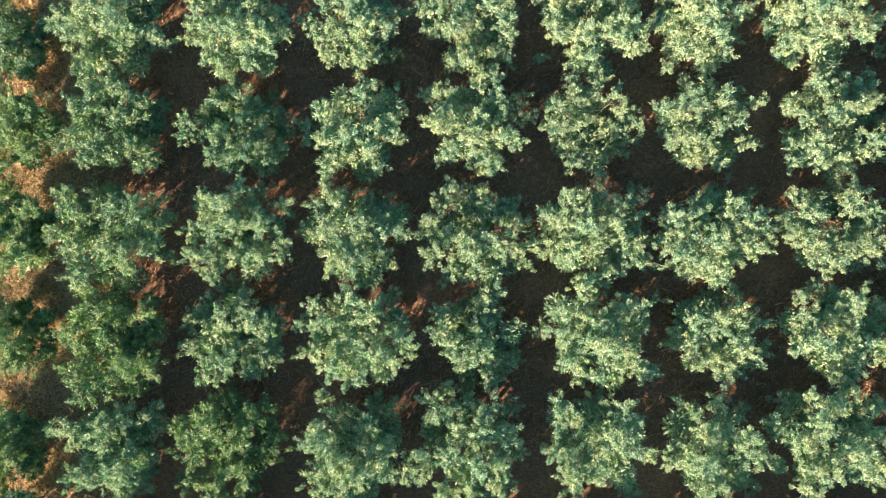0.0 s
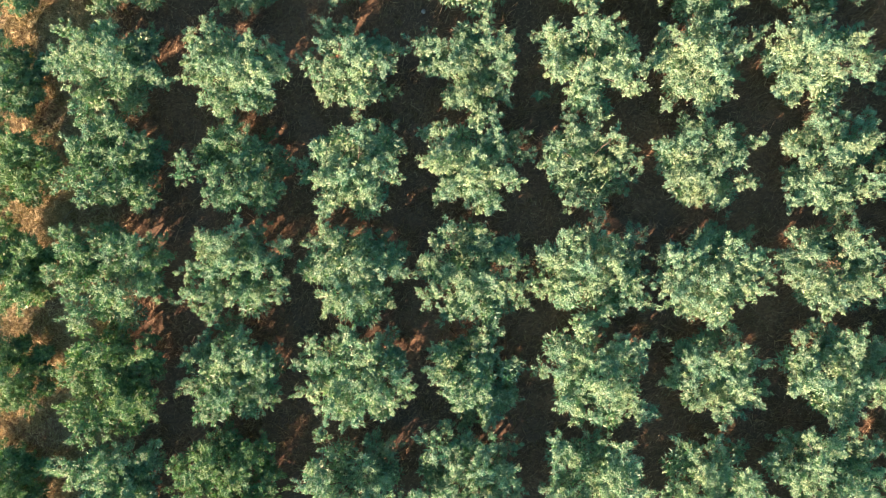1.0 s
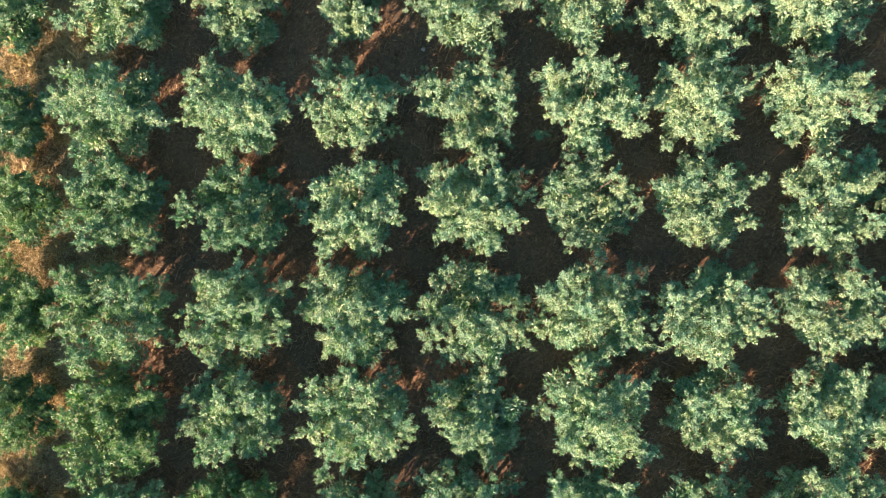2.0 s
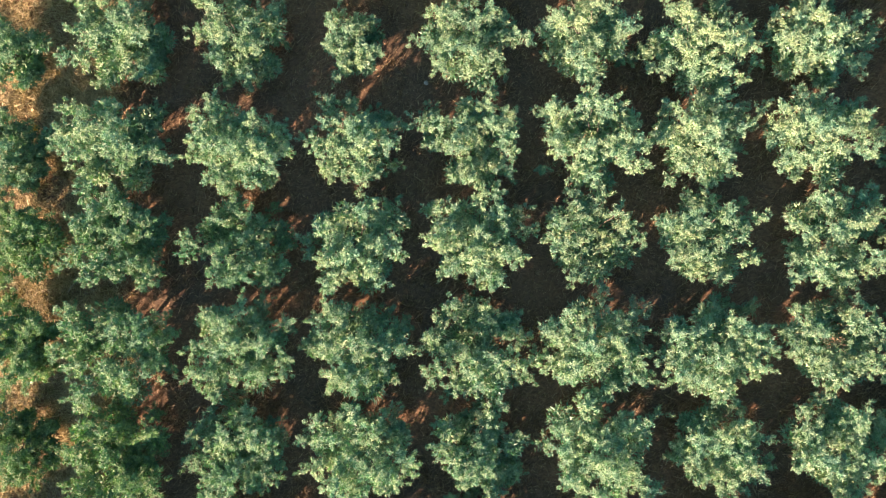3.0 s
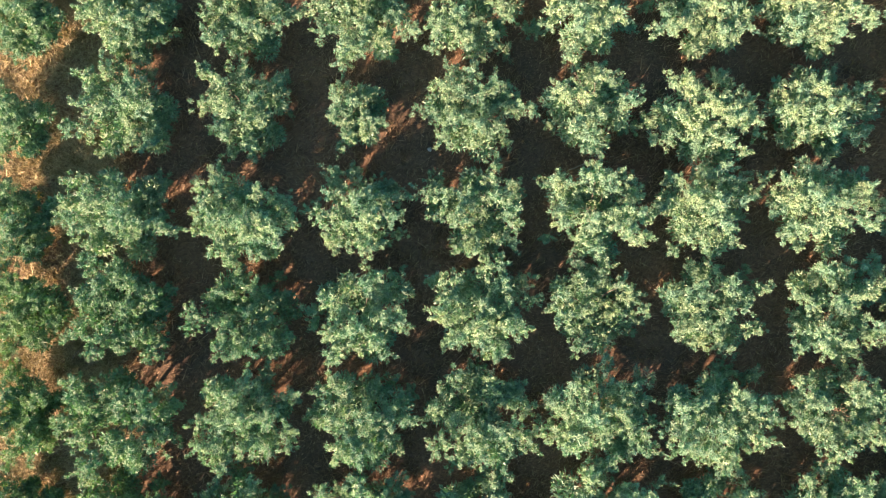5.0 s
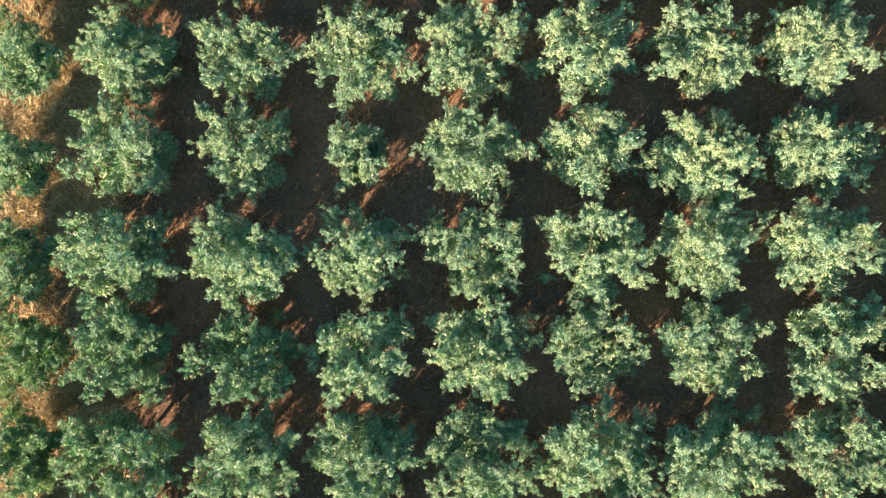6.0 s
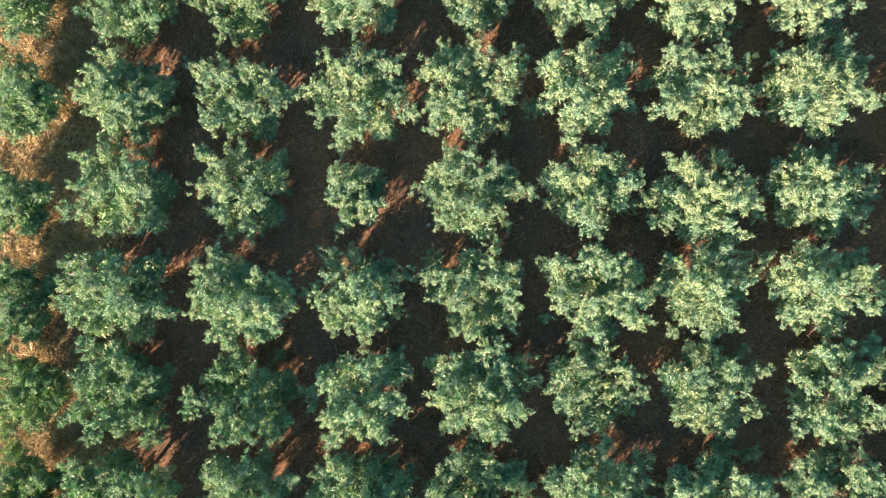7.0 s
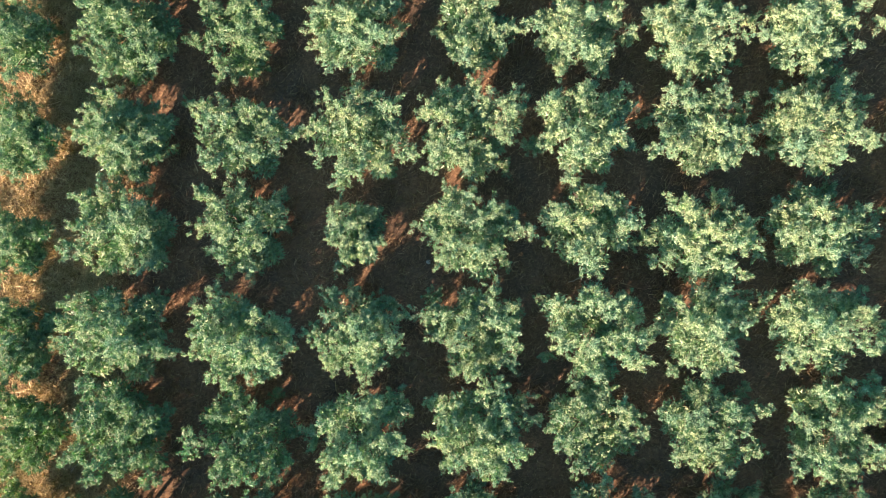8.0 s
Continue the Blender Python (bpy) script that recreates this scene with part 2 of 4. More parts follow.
# ---- ground: one sheet to the horizon, finely uneven under the orchard ----
def ground_sheet():
    fine = np.arange(-34.0, 34.01, 0.34)
    far = np.array([40, 50, 70, 110, 200, 420, 900, 2000.0])
    xs = np.concatenate([-far[::-1], fine, far])
    ys = np.concatenate([-far[::-1], fine, far]) + 7.0
    gx, gy = np.meshgrid(xs, ys, indexing="ij")
    rng = np.random.default_rng(5)
    inside = (np.abs(gx) < 33.8) & (np.abs(gy - 7) < 33.8)
    gz = 0.035 * np.sin(gx * 0.9 + 1.3 * np.sin(gy * 0.35)) * np.cos(gy * 0.8 + 0.7 * np.sin(gx * 0.5))
    gz = gz + 0.018 * np.sin(gx * 2.7 + gy * 1.1) * np.sin(gy * 2.3 - gx * 0.7) + rng.normal(size=gx.shape) * 0.005
    gz = np.where(inside, gz, 0.0)
    v = np.stack([gx, gy, gz], -1).reshape(-1, 3)
    i, j = np.meshgrid(np.arange(len(xs) - 1), np.arange(len(ys) - 1), indexing="ij")
    a = i * len(ys) + j
    f = np.stack([a, a + len(ys), a + len(ys) + 1, a + 1], -1).reshape(-1, 4)
    return tagged(new("ground", mesh_from("ground", v, f, SOIL, True)), "brown bare soil with leaf litter between tree rows", "ground", kind="structure")


ground_sheet()


def grass_field(name, label, count, seed, mat, length, box, keep, lean=0.0, upright=1.4):
    """Loose dry blades over the soil; keep(x, y, random) says where they stay."""
    rng = np.random.default_rng(seed)
    x0, y0, x1, y1 = box
    at = np.stack([rng.uniform(x0, x1, count), rng.uniform(y0, y1, count), np.full(count, -0.01)], 1)
    at = at[keep(at[:, 0], at[:, 1], rng.random(count))]
    k = len(at)
    along = np.stack([rng.normal(size=k), rng.normal(size=k), rng.uniform(0.15, upright, k)], 1) + rng.normal(size=(k, 1)) * np.array([[lean * 0.64, lean * 0.77, 0.0]])
    v, f = leaf_blades(rng, at, along, rng.normal(size=(k, 3)) + np.array([0, 0, 0.6]), 1.0, length, length * 0.10)
    return tagged(new(name, mesh_from(name, v, f, mat)), label, "grass", kind="stuff")


def tufted(x, y):
    return 0.5 + 0.25 * np.sin(x * 1.7 + 2.0 * np.sin(y * 0.9)) + 0.25 * np.sin(y * 2.1 + 1.7 * np.sin(x * 1.1 + 2.0))


grass_field("dry_grass", "short dry straw-coloured grass on the soil", 250000, 3, STRAW, 0.28, (-25, -10, 24, 28),
            lambda x, y, r: r < 0.15 + 0.85 * tufted(x, y) ** 2, 1.6)
grass_field("edge_grass", "thick dry golden grass along the orchard edge", 320000, 4, GOLD, 0.33, (-25.5, -12, -14.2, 29),
            lambda x, y, r: r < np.clip((-14.6 - x) / 2.4, 0, 1) * np.clip((x + 25.5) / 3.0, 0, 1) * (0.45 + 0.55 * tufted(x * 0.6, y * 0.6)), upright=0.7)

grass_field("low_weeds", "low dark green weeds in loose patches on the soil", 90000, 6, WEED, 0.12, (-18, -10, 24, 28),
            lambda x, y, r: r < 1.6 * np.clip(tufted(x * 0.37 + 3.1, y * 0.41 + 1.7) - 0.55, 0, 1))


def tussocks(name, label, count, blades, seed, mat, box, length):
    """Tall clumps of dry grass that fan out from their roots."""
    rng = np.random.default_rng(seed)
    x0, y0, x1, y1 = box
    roots = np.stack([rng.uniform(x0, x1, count), rng.uniform(y0, y1, count), np.full(count, -0.01)], 1)
    roots = roots[rng.random(count) < 0.25 + 0.75 * tufted(roots[:, 0] * 1.3 + 5, roots[:, 1] * 0.8)]
    grown = rng.uniform(0.55, 1.25, len(roots))
    at = np.repeat(roots, blades, 0)
    sizes = np.repeat(grown, blades) * rng.uniform(0.5, 1.1, len(at))
    at[:, :2] += rng.normal(size=(len(at), 2)) * 0.16 * sizes[:, None]
    along = np.stack([rng.normal(size=len(at)) + 0.35, rng.normal(size=len(at)) + 0.45, rng.uniform(0.5, 2.2, len(at))], 1)
    v, f = leaf_blades(rng, at, along, rng.normal(size=(len(at), 3)) + np.array([0, 0, 0.5]), sizes, length, length * 0.055)
    return tagged(new(name, mesh_from(name, v, f, mat)), label, "grass", kind="stuff")


tussocks("grass_tussocks", "tall golden dry grass tussocks along the orchard edge", 900, 75, 21, GOLD, (-23.5, -10, -15.6, 28), 0.66)
tussocks("olive_tussocks", "rank olive-green grass clumps along the orchard edge", 330, 75, 22, OLIVE, (-23.5, -10, -15.0, 28), 0.55)
tussocks("straw_tufts", "loose tufts of dry straw between the tree rows", 9000, 15, 23, STRAW, (-15.5, -9, 22, 27), 0.58)

# coarse clods and litter that catch the low light
def clods(count, seed):
    rng = np.random.default_rng(seed)
    at = np.stack([rng.uniform(-22, 22, count), rng.uniform(-9, 26, count), np.zeros(count)], 1)
    size = rng.uniform(0.02, 0.06, count)[:, None, None]
    base = np.array([(1, 0, -0.2), (-0.4, 0.9, -0.2), (-0.5, -0.8, -0.2), (0.1, 0.05, 0.8)])
    v = at[:, None] + base[None] * size * rng.uniform(0.6, 1.4, (count, 4, 1))
    tri = np.array([(0, 1, 3), (1, 2, 3), (2, 0, 3)])
    f = (np.arange(count) * 4)[:, None, None] + tri[None]
    return tagged(new("soil_clods", mesh_from("soil_clods", v.reshape(-1, 3), f.reshape(-1, 3), SOIL)), "small crumbly brown clods on the bare soil", "soil", kind="stuff")


clods(8000, 12)

# ---- the orchard trees, row by row ----
orchard_tree(-19.61, -8.97, [(145, 1.2, 0.9, 0.86), (66, 0.69, 1.7, 0.72), (-67, 0.27, 2.3, 0.83), (-59, 1.08, 1.7, 0.6), (-127, 1.48, 1.7, 0.72), (-117, 2.64, 0.9, 0.49), (172, 0.92, 2.8, 0.82)], "deep",
             "small deep green orchard tree with dense leafy crown in dry grass", seed=1, skirt=0.9)
orchard_tree(-14.74, -9.07, [(93, 1.07, 3.6, 0.68), (148, 1.79, 3.1, 0.65), (167, 3.12, 1.9, 0.29), (70, 1.67, 3.1, 0.58), (45, 2.17, 2.3, 0.52), (-9, 1.0, 1.3, 0.61), (0, 0.73, 2.8, 0.58), (-118, 1.16, 2.8, 0.65), (-140, 1.52, 3.3, 0.57), (-49, 1.03, 3.6, 0.57), (-56, 1.83, 2.0, 0.6), (172, 0.47, 2.1, 0.59), (-48, 1.66, 1.2, 0.44)], "grey",
             "round-headed grey-green orchard tree with dense leafy crown on bare soil", seed=2, skirt=1.4)
orchard_tree(-9.68, -8.74, [(159, 2.04, 2.6, 0.59), (110, 1.51, 2.1, 0.59), (86, 1.94, 2.2, 0.52), (111, 1.21, 3.7, 0.64), (48, 1.64, 2.9, 0.58), (43, 2.22, 2.0, 0.48), (31, 0.78, 3.2, 0.69), (-167, 1.29, 3.0, 0.65), (-133, 2.33, 2.4, 0.59), (-101, 1.95, 2.6, 0.66), (-59, 1.39, 2.9, 0.58), (-16, 1.75, 2.2, 0.66), (7, 1.91, 2.0, 0.52), (-68, 2.36, 2.1, 0.52), (168, 1.53, 3.4, 0.5)], "deep",
             "round-headed deep green orchard tree with dense leafy crown on bare soil", seed=3)
orchard_tree(-3.88, -9.08, [(122, 2.7, 2.3, 0.33), (120, 2.1, 3.0, 0.32), (140, 2.06, 3.5, 0.41), (149, 0.98, 1.7, 0.53), (160, 1.51, 3.8, 0.63), (-151, 1.62, 3.1, 0.74), (-109, 1.1, 3.5, 0.64), (68, 1.9, 1.6, 0.58), (49, 2.07, 1.8, 0.6), (64, 1.4, 3.3, 0.46), (20, 1.19, 3.4, 0.64), (-55, 0.77, 4.0, 0.56), (-27, 1.5, 3.0, 0.58), (-16, 2.43, 3.0, 0.58), (2, 2.73, 3.5, 0.34), (-170, 0.57, 3.8, 0.57), (-131, 1.89, 3.4, 0.41)], "grey",
             "broad grey-green orchard tree with lobed leafy crown on bare soil", seed=4)
orchard_tree(1.30, -8.89, [(112, 2.63, 2.0, 0.38), (131, 2.45, 2.9, 0.56), (119, 1.74, 2.5, 0.59), (92, 1.83, 2.2, 0.47), (70, 1.91, 3.2, 0.51), (41, 2.2, 1.5, 0.58), (122, 0.89, 3.0, 0.58), (65, 0.92, 3.3, 0.57), (22, 1.5, 3.3, 0.57), (-168, 1.38, 1.9, 0.57), (-154, 2.05, 2.5, 0.56), (-158, 0.91, 3.2, 0.58), (-65, 0.58, 3.8, 0.57), (-26, 1.11, 3.5, 0.55), (-97, 1.71, 2.8, 0.7), (-124, 2.17, 2.9, 0.51), (-46, 1.99, 3.3, 0.57), (-65, 2.3, 2.4, 0.47), (-9, 2.15, 2.2, 0.43)], "pale",
             "round-headed pale sunlit-toned green orchard tree with dense leafy crown on bare soil", seed=5)
orchard_tree(6.98, -8.74, [(134, 2.52, 2.8, 0.51), (133, 1.77, 2.7, 0.65), (83, 1.55, 2.1, 0.6), (61, 2.0, 3.7, 0.57), (39, 1.67, 3.8, 0.41), (67, 0.76, 3.9, 0.5), (20, 0.79, 4.1, 0.56), (-169, 1.86, 2.6, 0.52), (-160, 1.37, 3.2, 0.58), (-56, 0.18, 2.5, 0.42), (-4, 1.61, 3.5, 0.46), (-13, 2.37, 2.8, 0.33), (-134, 1.81, 3.7, 0.63), (-96, 1.11, 3.6, 0.5), (-54, 2.03, 2.2, 0.52), (-55, 3.09, 1.4, 0.44), (167, 1.91, 2.8, 0.33)], "pale",
             "broad pale sunlit-toned green orchard tree with dense leafy crown on bare soil", seed=6, skirt=1.2)
orchard_tree(12.33, -9.05, [(126, 2.6, 2.3, 0.28), (123, 2.07, 2.7, 0.42), (94, 2.2, 3.1, 0.46), (42, 2.13, 1.3, 0.44), (127, 1.31, 3.5, 0.68), (80, 0.89, 3.3, 0.5), (172, 2.11, 3.0, 0.42), (-174, 1.53, 3.2, 0.65), (-167, 0.93, 3.9, 0.63), (48, 1.2, 3.9, 0.5), (-6, 1.58, 3.2, 0.51), (-15, 2.89, 2.4, 0.42), (-92, 1.5, 2.9, 0.58), (-121, 1.96, 3.5, 0.46), (-45, 2.65, 1.2, 0.49), (-30, 1.36, 1.3, 0.49), (-173, 2.31, 3.2, 0.35)], "pale",
             "broad pale sunlit-toned green orchard tree with dense leafy crown on bare soil", seed=7, skirt=1.2)
orchard_tree(17.60, -8.52, [(122, 2.46, 3.4, 0.34), (168, 2.46, 2.5, 0.52), (-180, 1.58, 2.9, 0.65), (110, 1.73, 3.5, 0.64), (77, 2.29, 2.8, 0.51), (142, 1.74, 4.3, 0.56), (-136, 1.82, 2.9, 0.65), (-110, 1.14, 3.6, 0.68), (-31, 0.48, 3.9, 0.68), (12, 1.57, 3.2, 0.58), (-52, 1.64, 3.7, 0.5), (-121, 2.51, 2.9, 0.58), (139, 1.83, 1.4, 0.73), (16, 1.34, 1.8, 0.58), (-32, 2.68, 2.4, 0.59), (45, 2.15, 3.0, 0.58)], "pale",
             "broad pale sunlit-toned green orchard tree with dense leafy crown on bare soil", seed=8)
orchard_tree(-19.52, -3.82, [(127, 1.32, 1.4, 0.85), (113, 0.69, 1.1, 0.61), (-125, 0.69, 2.1, 0.83), (-76, 1.47, 1.5, 0.6), (-107, 1.49, 1.5, 0.6), (173, 1.54, 1.9, 0.84), (-16, 0.58, 1.2, 0.49)], "deep",
             "small deep green orchard tree with dense leafy crown in dry grass", seed=9, skirt=0.9)
orchard_tree(-14.85, -4.29, [(108, 2.53, 3.1, 0.42), (120, 1.91, 3.1, 0.42), (94, 2.32, 1.4, 0.53), (89, 1.3, 3.3, 0.57), (147, 1.33, 3.7, 0.41), (172, 1.92, 2.9, 0.37), (179, 1.1, 3.0, 0.46), (56, 0.44, 3.8, 0.45), (37, 2.43, 3.7, 0.41), (51, 2.51, 1.8, 0.43), (53, 1.04, 2.3, 0.52), (-4, 1.31, 2.1, 0.67), (-40, 0.73, 3.1, 0.51), (-140, 1.72, 3.0, 0.65), (-95, 1.71, 3.1, 0.69), (-38, 1.53, 4.0, 0.56), (-25, 2.21, 3.2, 0.51), (-112, 1.89, 3.6, 0.57), (17, 1.6, 1.3, 0.44)], "deep",
             "broad deep green orchard tree with dense leafy crown on bare soil", seed=10, skirt=1.4)
orchard_tree(-9.32, -3.92, [(128, 2.03, 2.2, 0.33), (103, 2.0, 1.4, 0.61), (112, 1.02, 3.4, 0.46), (159, 1.99, 2.3, 0.52), (157, 0.71, 2.9, 0.58), (-166, 1.78, 2.3, 0.59), (49, 1.25, 3.3, 0.57), (15, 1.59, 3.1, 0.51), (-15, 0.98, 2.7, 0.58), (-17, 1.94, 2.3, 0.35), (-129, 1.81, 2.6, 0.66), (-99, 1.06, 3.3, 0.51), (-64, 1.44, 2.5, 0.59), (-35, 1.77, 2.7, 0.51), (-66, 0.42, 2.7, 0.47), (29, 1.57, 1.3, 0.49), (-111, 2.06, 2.6, 0.38), (72, 1.62, 3.0, 0.46)], "grey",
             "round-headed grey-green orchard tree with lobed leafy crown on bare soil", seed=11)
orchard_tree(-3.76, -4.00, [(142, 2.44, 3.0, 0.37), (168, 2.63, 2.2, 0.43), (153, 1.62, 2.9, 0.51), (98, 1.79, 3.4, 0.5), (133, 1.4, 1.9, 0.53), (61, 1.35, 3.7, 0.57), (53, 2.12, 2.2, 0.47), (32, 1.88, 1.4, 0.53), (-163, 1.97, 2.5, 0.52), (-136, 1.47, 3.7, 0.57), (-99, 1.3, 2.8, 0.65), (-38, 1.01, 3.9, 0.63), (-168, 0.55, 3.1, 0.58), (4, 0.51, 2.3, 0.59), (2, 1.86, 3.5, 0.57), (-11, 2.39, 3.3, 0.34), (-33, 1.76, 3.3, 0.51), (-81, 1.67, 3.6, 0.32), (-100, 1.96, 2.7, 0.33)], "pale",
             "broad pale sunlit-toned green orchard tree with lobed leafy crown on bare soil", seed=12, skirt=1.5)
orchard_tree(1.62, -4.04, [(148, 1.82, 2.2, 0.52), (171, 1.69, 2.9, 0.51), (-176, 1.17, 3.0, 0.42), (93, 1.68, 1.3, 0.54), (73, 2.21, 2.2, 0.52), (72, 1.27, 2.1, 0.67), (92, 0.34, 2.3, 0.66), (13, 1.64, 1.5, 0.53), (-23, 1.75, 1.4, 0.49), (-125, 1.16, 3.1, 0.55), (-80, 0.47, 3.0, 0.58), (-75, 1.53, 2.1, 0.59), (-68, 2.02, 2.2, 0.43), (-36, 1.96, 1.7, 0.43), (-147, 1.39, 2.6, 0.35), (-103, 2.16, 0.8, 0.54)], "pale",
             "round-headed pale sunlit-toned green orchard tree with dense leafy crown on bare soil", seed=13)
orchard_tree(7.04, -3.81, [(114, 2.29, 3.6, 0.5), (90, 2.3, 2.6, 0.47), (156, 2.06, 3.4, 0.46), (177, 1.75, 3.3, 0.51), (178, 2.46, 2.1, 0.33), (133, 1.32, 3.4, 0.57), (93, 0.61, 3.4, 0.57), (52, 1.55, 3.4, 0.57), (38, 2.23, 3.6, 0.41), (29, 3.07, 2.2, 0.29), (-139, 1.43, 3.1, 0.58), (-173, 0.63, 3.9, 0.56), (-85, 0.53, 4.2, 0.56), (-30, 1.22, 3.5, 0.46), (-43, 2.31, 3.0, 0.51), (-35, 2.8, 3.1, 0.28), (-144, 2.07, 3.6, 0.36), (-114, 1.89, 2.8, 0.47), (-101, 1.85, 3.7, 0.34), (-63, 1.46, 3.1, 0.42), (11, 0.59, 3.5, 0.46)], "pale",
             "broad pale sunlit-toned green orchard tree with lobed leafy crown on bare soil", seed=14, skirt=1.2)
orchard_tree(12.43, -3.89, [(68, 2.14, 2.4, 0.33), (60, 1.48, 3.1, 0.42), (81, 1.41, 1.1, 0.61), (153, 1.5, 3.4, 0.5), (178, 1.83, 2.2, 0.52), (-167, 1.31, 2.5, 0.52), (110, 0.7, 3.1, 0.65), (30, 1.01, 2.8, 0.51), (20, 1.78, 2.7, 0.37), (-107, 0.49, 2.1, 0.52), (-33, 0.84, 3.2, 0.58), (-15, 2.34, 1.9, 0.38), (-35, 1.86, 2.4, 0.42), (-126, 1.55, 2.9, 0.37), (-99, 1.13, 2.9, 0.46), (-87, 1.75, 2.9, 0.42), (-61, 1.61, 2.7, 0.35), (-166, 2.06, 1.9, 0.34)], "pale",
             "round-headed pale sunlit-toned green orchard tree with loose open crown on bare soil", seed=15, skirt=1.2)
orchard_tree(17.88, -3.68, [(139, 2.14, 2.4, 0.42), (118, 2.16, 2.2, 0.38), (152, 1.38, 2.7, 0.59), (105, 0.95, 2.7, 0.58), (83, 1.47, 3.4, 0.57), (30, 1.99, 2.2, 0.47), (45, 0.4, 2.7, 0.51), (12, 1.66, 2.1, 0.52), (-160, 2.11, 2.7, 0.56), (-167, 1.68, 3.5, 0.5), (-139, 1.15, 3.5, 0.5), (-55, 0.97, 3.1, 0.58), (-33, 1.43, 3.3, 0.57), (-74, 1.66, 2.8, 0.47), (-96, 1.88, 2.7, 0.47), (-5, 2.39, 1.7, 0.48), (172, 1.36, 2.9, 0.51)], "pale",
             "round-headed pale sunlit-toned green orchard tree with dense leafy crown on bare soil", seed=16)
orchard_tree(-19.28, 0.82, [(115, 2.11, 1.6, 0.68), (126, 1.17, 2.4, 0.66), (42, 1.22, 2.8, 0.58), (-173, 0.49, 2.3, 0.71), (-34, 0.56, 2.2, 0.66), (28, 1.26, 2.0, 0.43), (-73, 1.26, 2.9, 0.58), (-55, 1.33, 2.0, 0.48), (-153, 1.28, 2.9, 0.7), (-50, 1.43, 1.1, 0.34), (-109, 1.68, 2.4, 0.47)], "deep",
             "small deep green orchard tree with dense leafy crown in dry grass", seed=17, skirt=0.9)
orchard_tree(-14.91, 0.65, [(136, 2.47, 2.8, 0.47), (145, 1.41, 3.5, 0.5), (101, 1.49, 3.0, 0.51), (63, 1.04, 3.6, 0.5), (41, 2.13, 3.9, 0.41), (33, 2.49, 2.7, 0.42), (19, 1.75, 3.8, 0.68), (13, 2.59, 2.8, 0.42), (-179, 2.07, 2.9, 0.58), (-154, 1.49, 2.9, 0.58), (175, 1.42, 1.4, 0.61), (-36, 1.13, 4.3, 0.56), (-48, 1.7, 4.0, 0.56), (-19, 2.05, 3.9, 0.56), (-10, 2.4, 3.7, 0.41), (-116, 1.82, 3.8, 0.5), (-119, 2.64, 2.5, 0.42), (117, 0.12, 2.1, 0.48), (-23, 2.32, 1.7, 0.43)], "green",
             "broad fresh green orchard tree with dense leafy crown on bare soil", seed=18, skirt=1.4)
orchard_tree(-9.29, 0.82, [(124, 1.66, 3.7, 0.41), (149, 1.59, 2.7, 0.37), (97, 1.13, 3.9, 0.56), (76, 1.79, 3.8, 0.5), (55, 1.44, 3.0, 0.51), (63, 1.99, 1.7, 0.48), (24, 2.51, 3.3, 0.37), (16, 2.57, 2.4, 0.24), (-176, 1.48, 3.5, 0.5), (-172, 0.71, 3.7, 0.5), (45, 0.37, 4.0, 0.56), (6, 1.39, 3.7, 0.57), (-144, 1.84, 3.5, 0.55), (-116, 1.49, 3.0, 0.65), (-72, 1.13, 3.4, 0.5), (-42, 1.62, 3.0, 0.51), (-16, 2.15, 2.9, 0.51), (-28, 2.55, 3.1, 0.32), (-112, 1.98, 3.1, 0.46), (-52, 0.72, 1.9, 0.43)], "grey",
             "broad grey-green orchard tree with lobed leafy crown on bare soil", seed=19)
orchard_tree(-3.92, 0.71, [(123, 2.26, 3.3, 0.32), (144, 2.24, 2.7, 0.37), (114, 1.55, 3.1, 0.51), (79, 1.37, 2.2, 0.52), (48, 1.86, 1.5, 0.53), (25, 2.38, 1.5, 0.39), (159, 1.56, 2.6, 0.47), (175, 2.11, 2.6, 0.38), (-173, 0.83, 3.5, 0.64), (31, 0.51, 3.8, 0.63), (6, 1.4, 3.4, 0.57), (-2, 2.35, 2.6, 0.42), (-129, 1.23, 3.9, 0.63), (-80, 0.97, 3.6, 0.64), (-36, 1.21, 2.9, 0.46), (-121, 1.87, 2.5, 0.47), (-92, 1.45, 3.8, 0.45), (-41, 2.06, 2.3, 0.43)], "grey",
             "round-headed grey-green orchard tree with lobed leafy crown on bare soil", seed=20, skirt=1.5)
orchard_tree(1.46, 0.68, [(120, 2.28, 2.8, 0.42), (138, 2.03, 2.6, 0.42), (96, 1.85, 1.2, 0.54), (77, 1.64, 2.7, 0.42), (117, 1.02, 1.4, 0.53), (51, 1.27, 2.2, 0.52), (34, 2.04, 2.1, 0.52), (161, 2.13, 3.1, 0.32), (174, 2.16, 2.3, 0.35), (-178, 1.26, 2.9, 0.51), (-132, 0.57, 3.1, 0.65), (-152, 1.98, 3.4, 0.5), (-121, 1.68, 2.6, 0.59), (-92, 1.17, 3.6, 0.57), (-24, 1.05, 3.5, 0.64), (-41, 1.8, 1.7, 0.53), (10, 2.11, 2.2, 0.47), (-31, 2.57, 2.2, 0.33), (-18, 2.13, 2.8, 0.42), (-120, 2.26, 2.3, 0.33)], "grey",
             "round-headed grey-green orchard tree with lobed leafy crown on bare soil", seed=21, skirt=1.5)
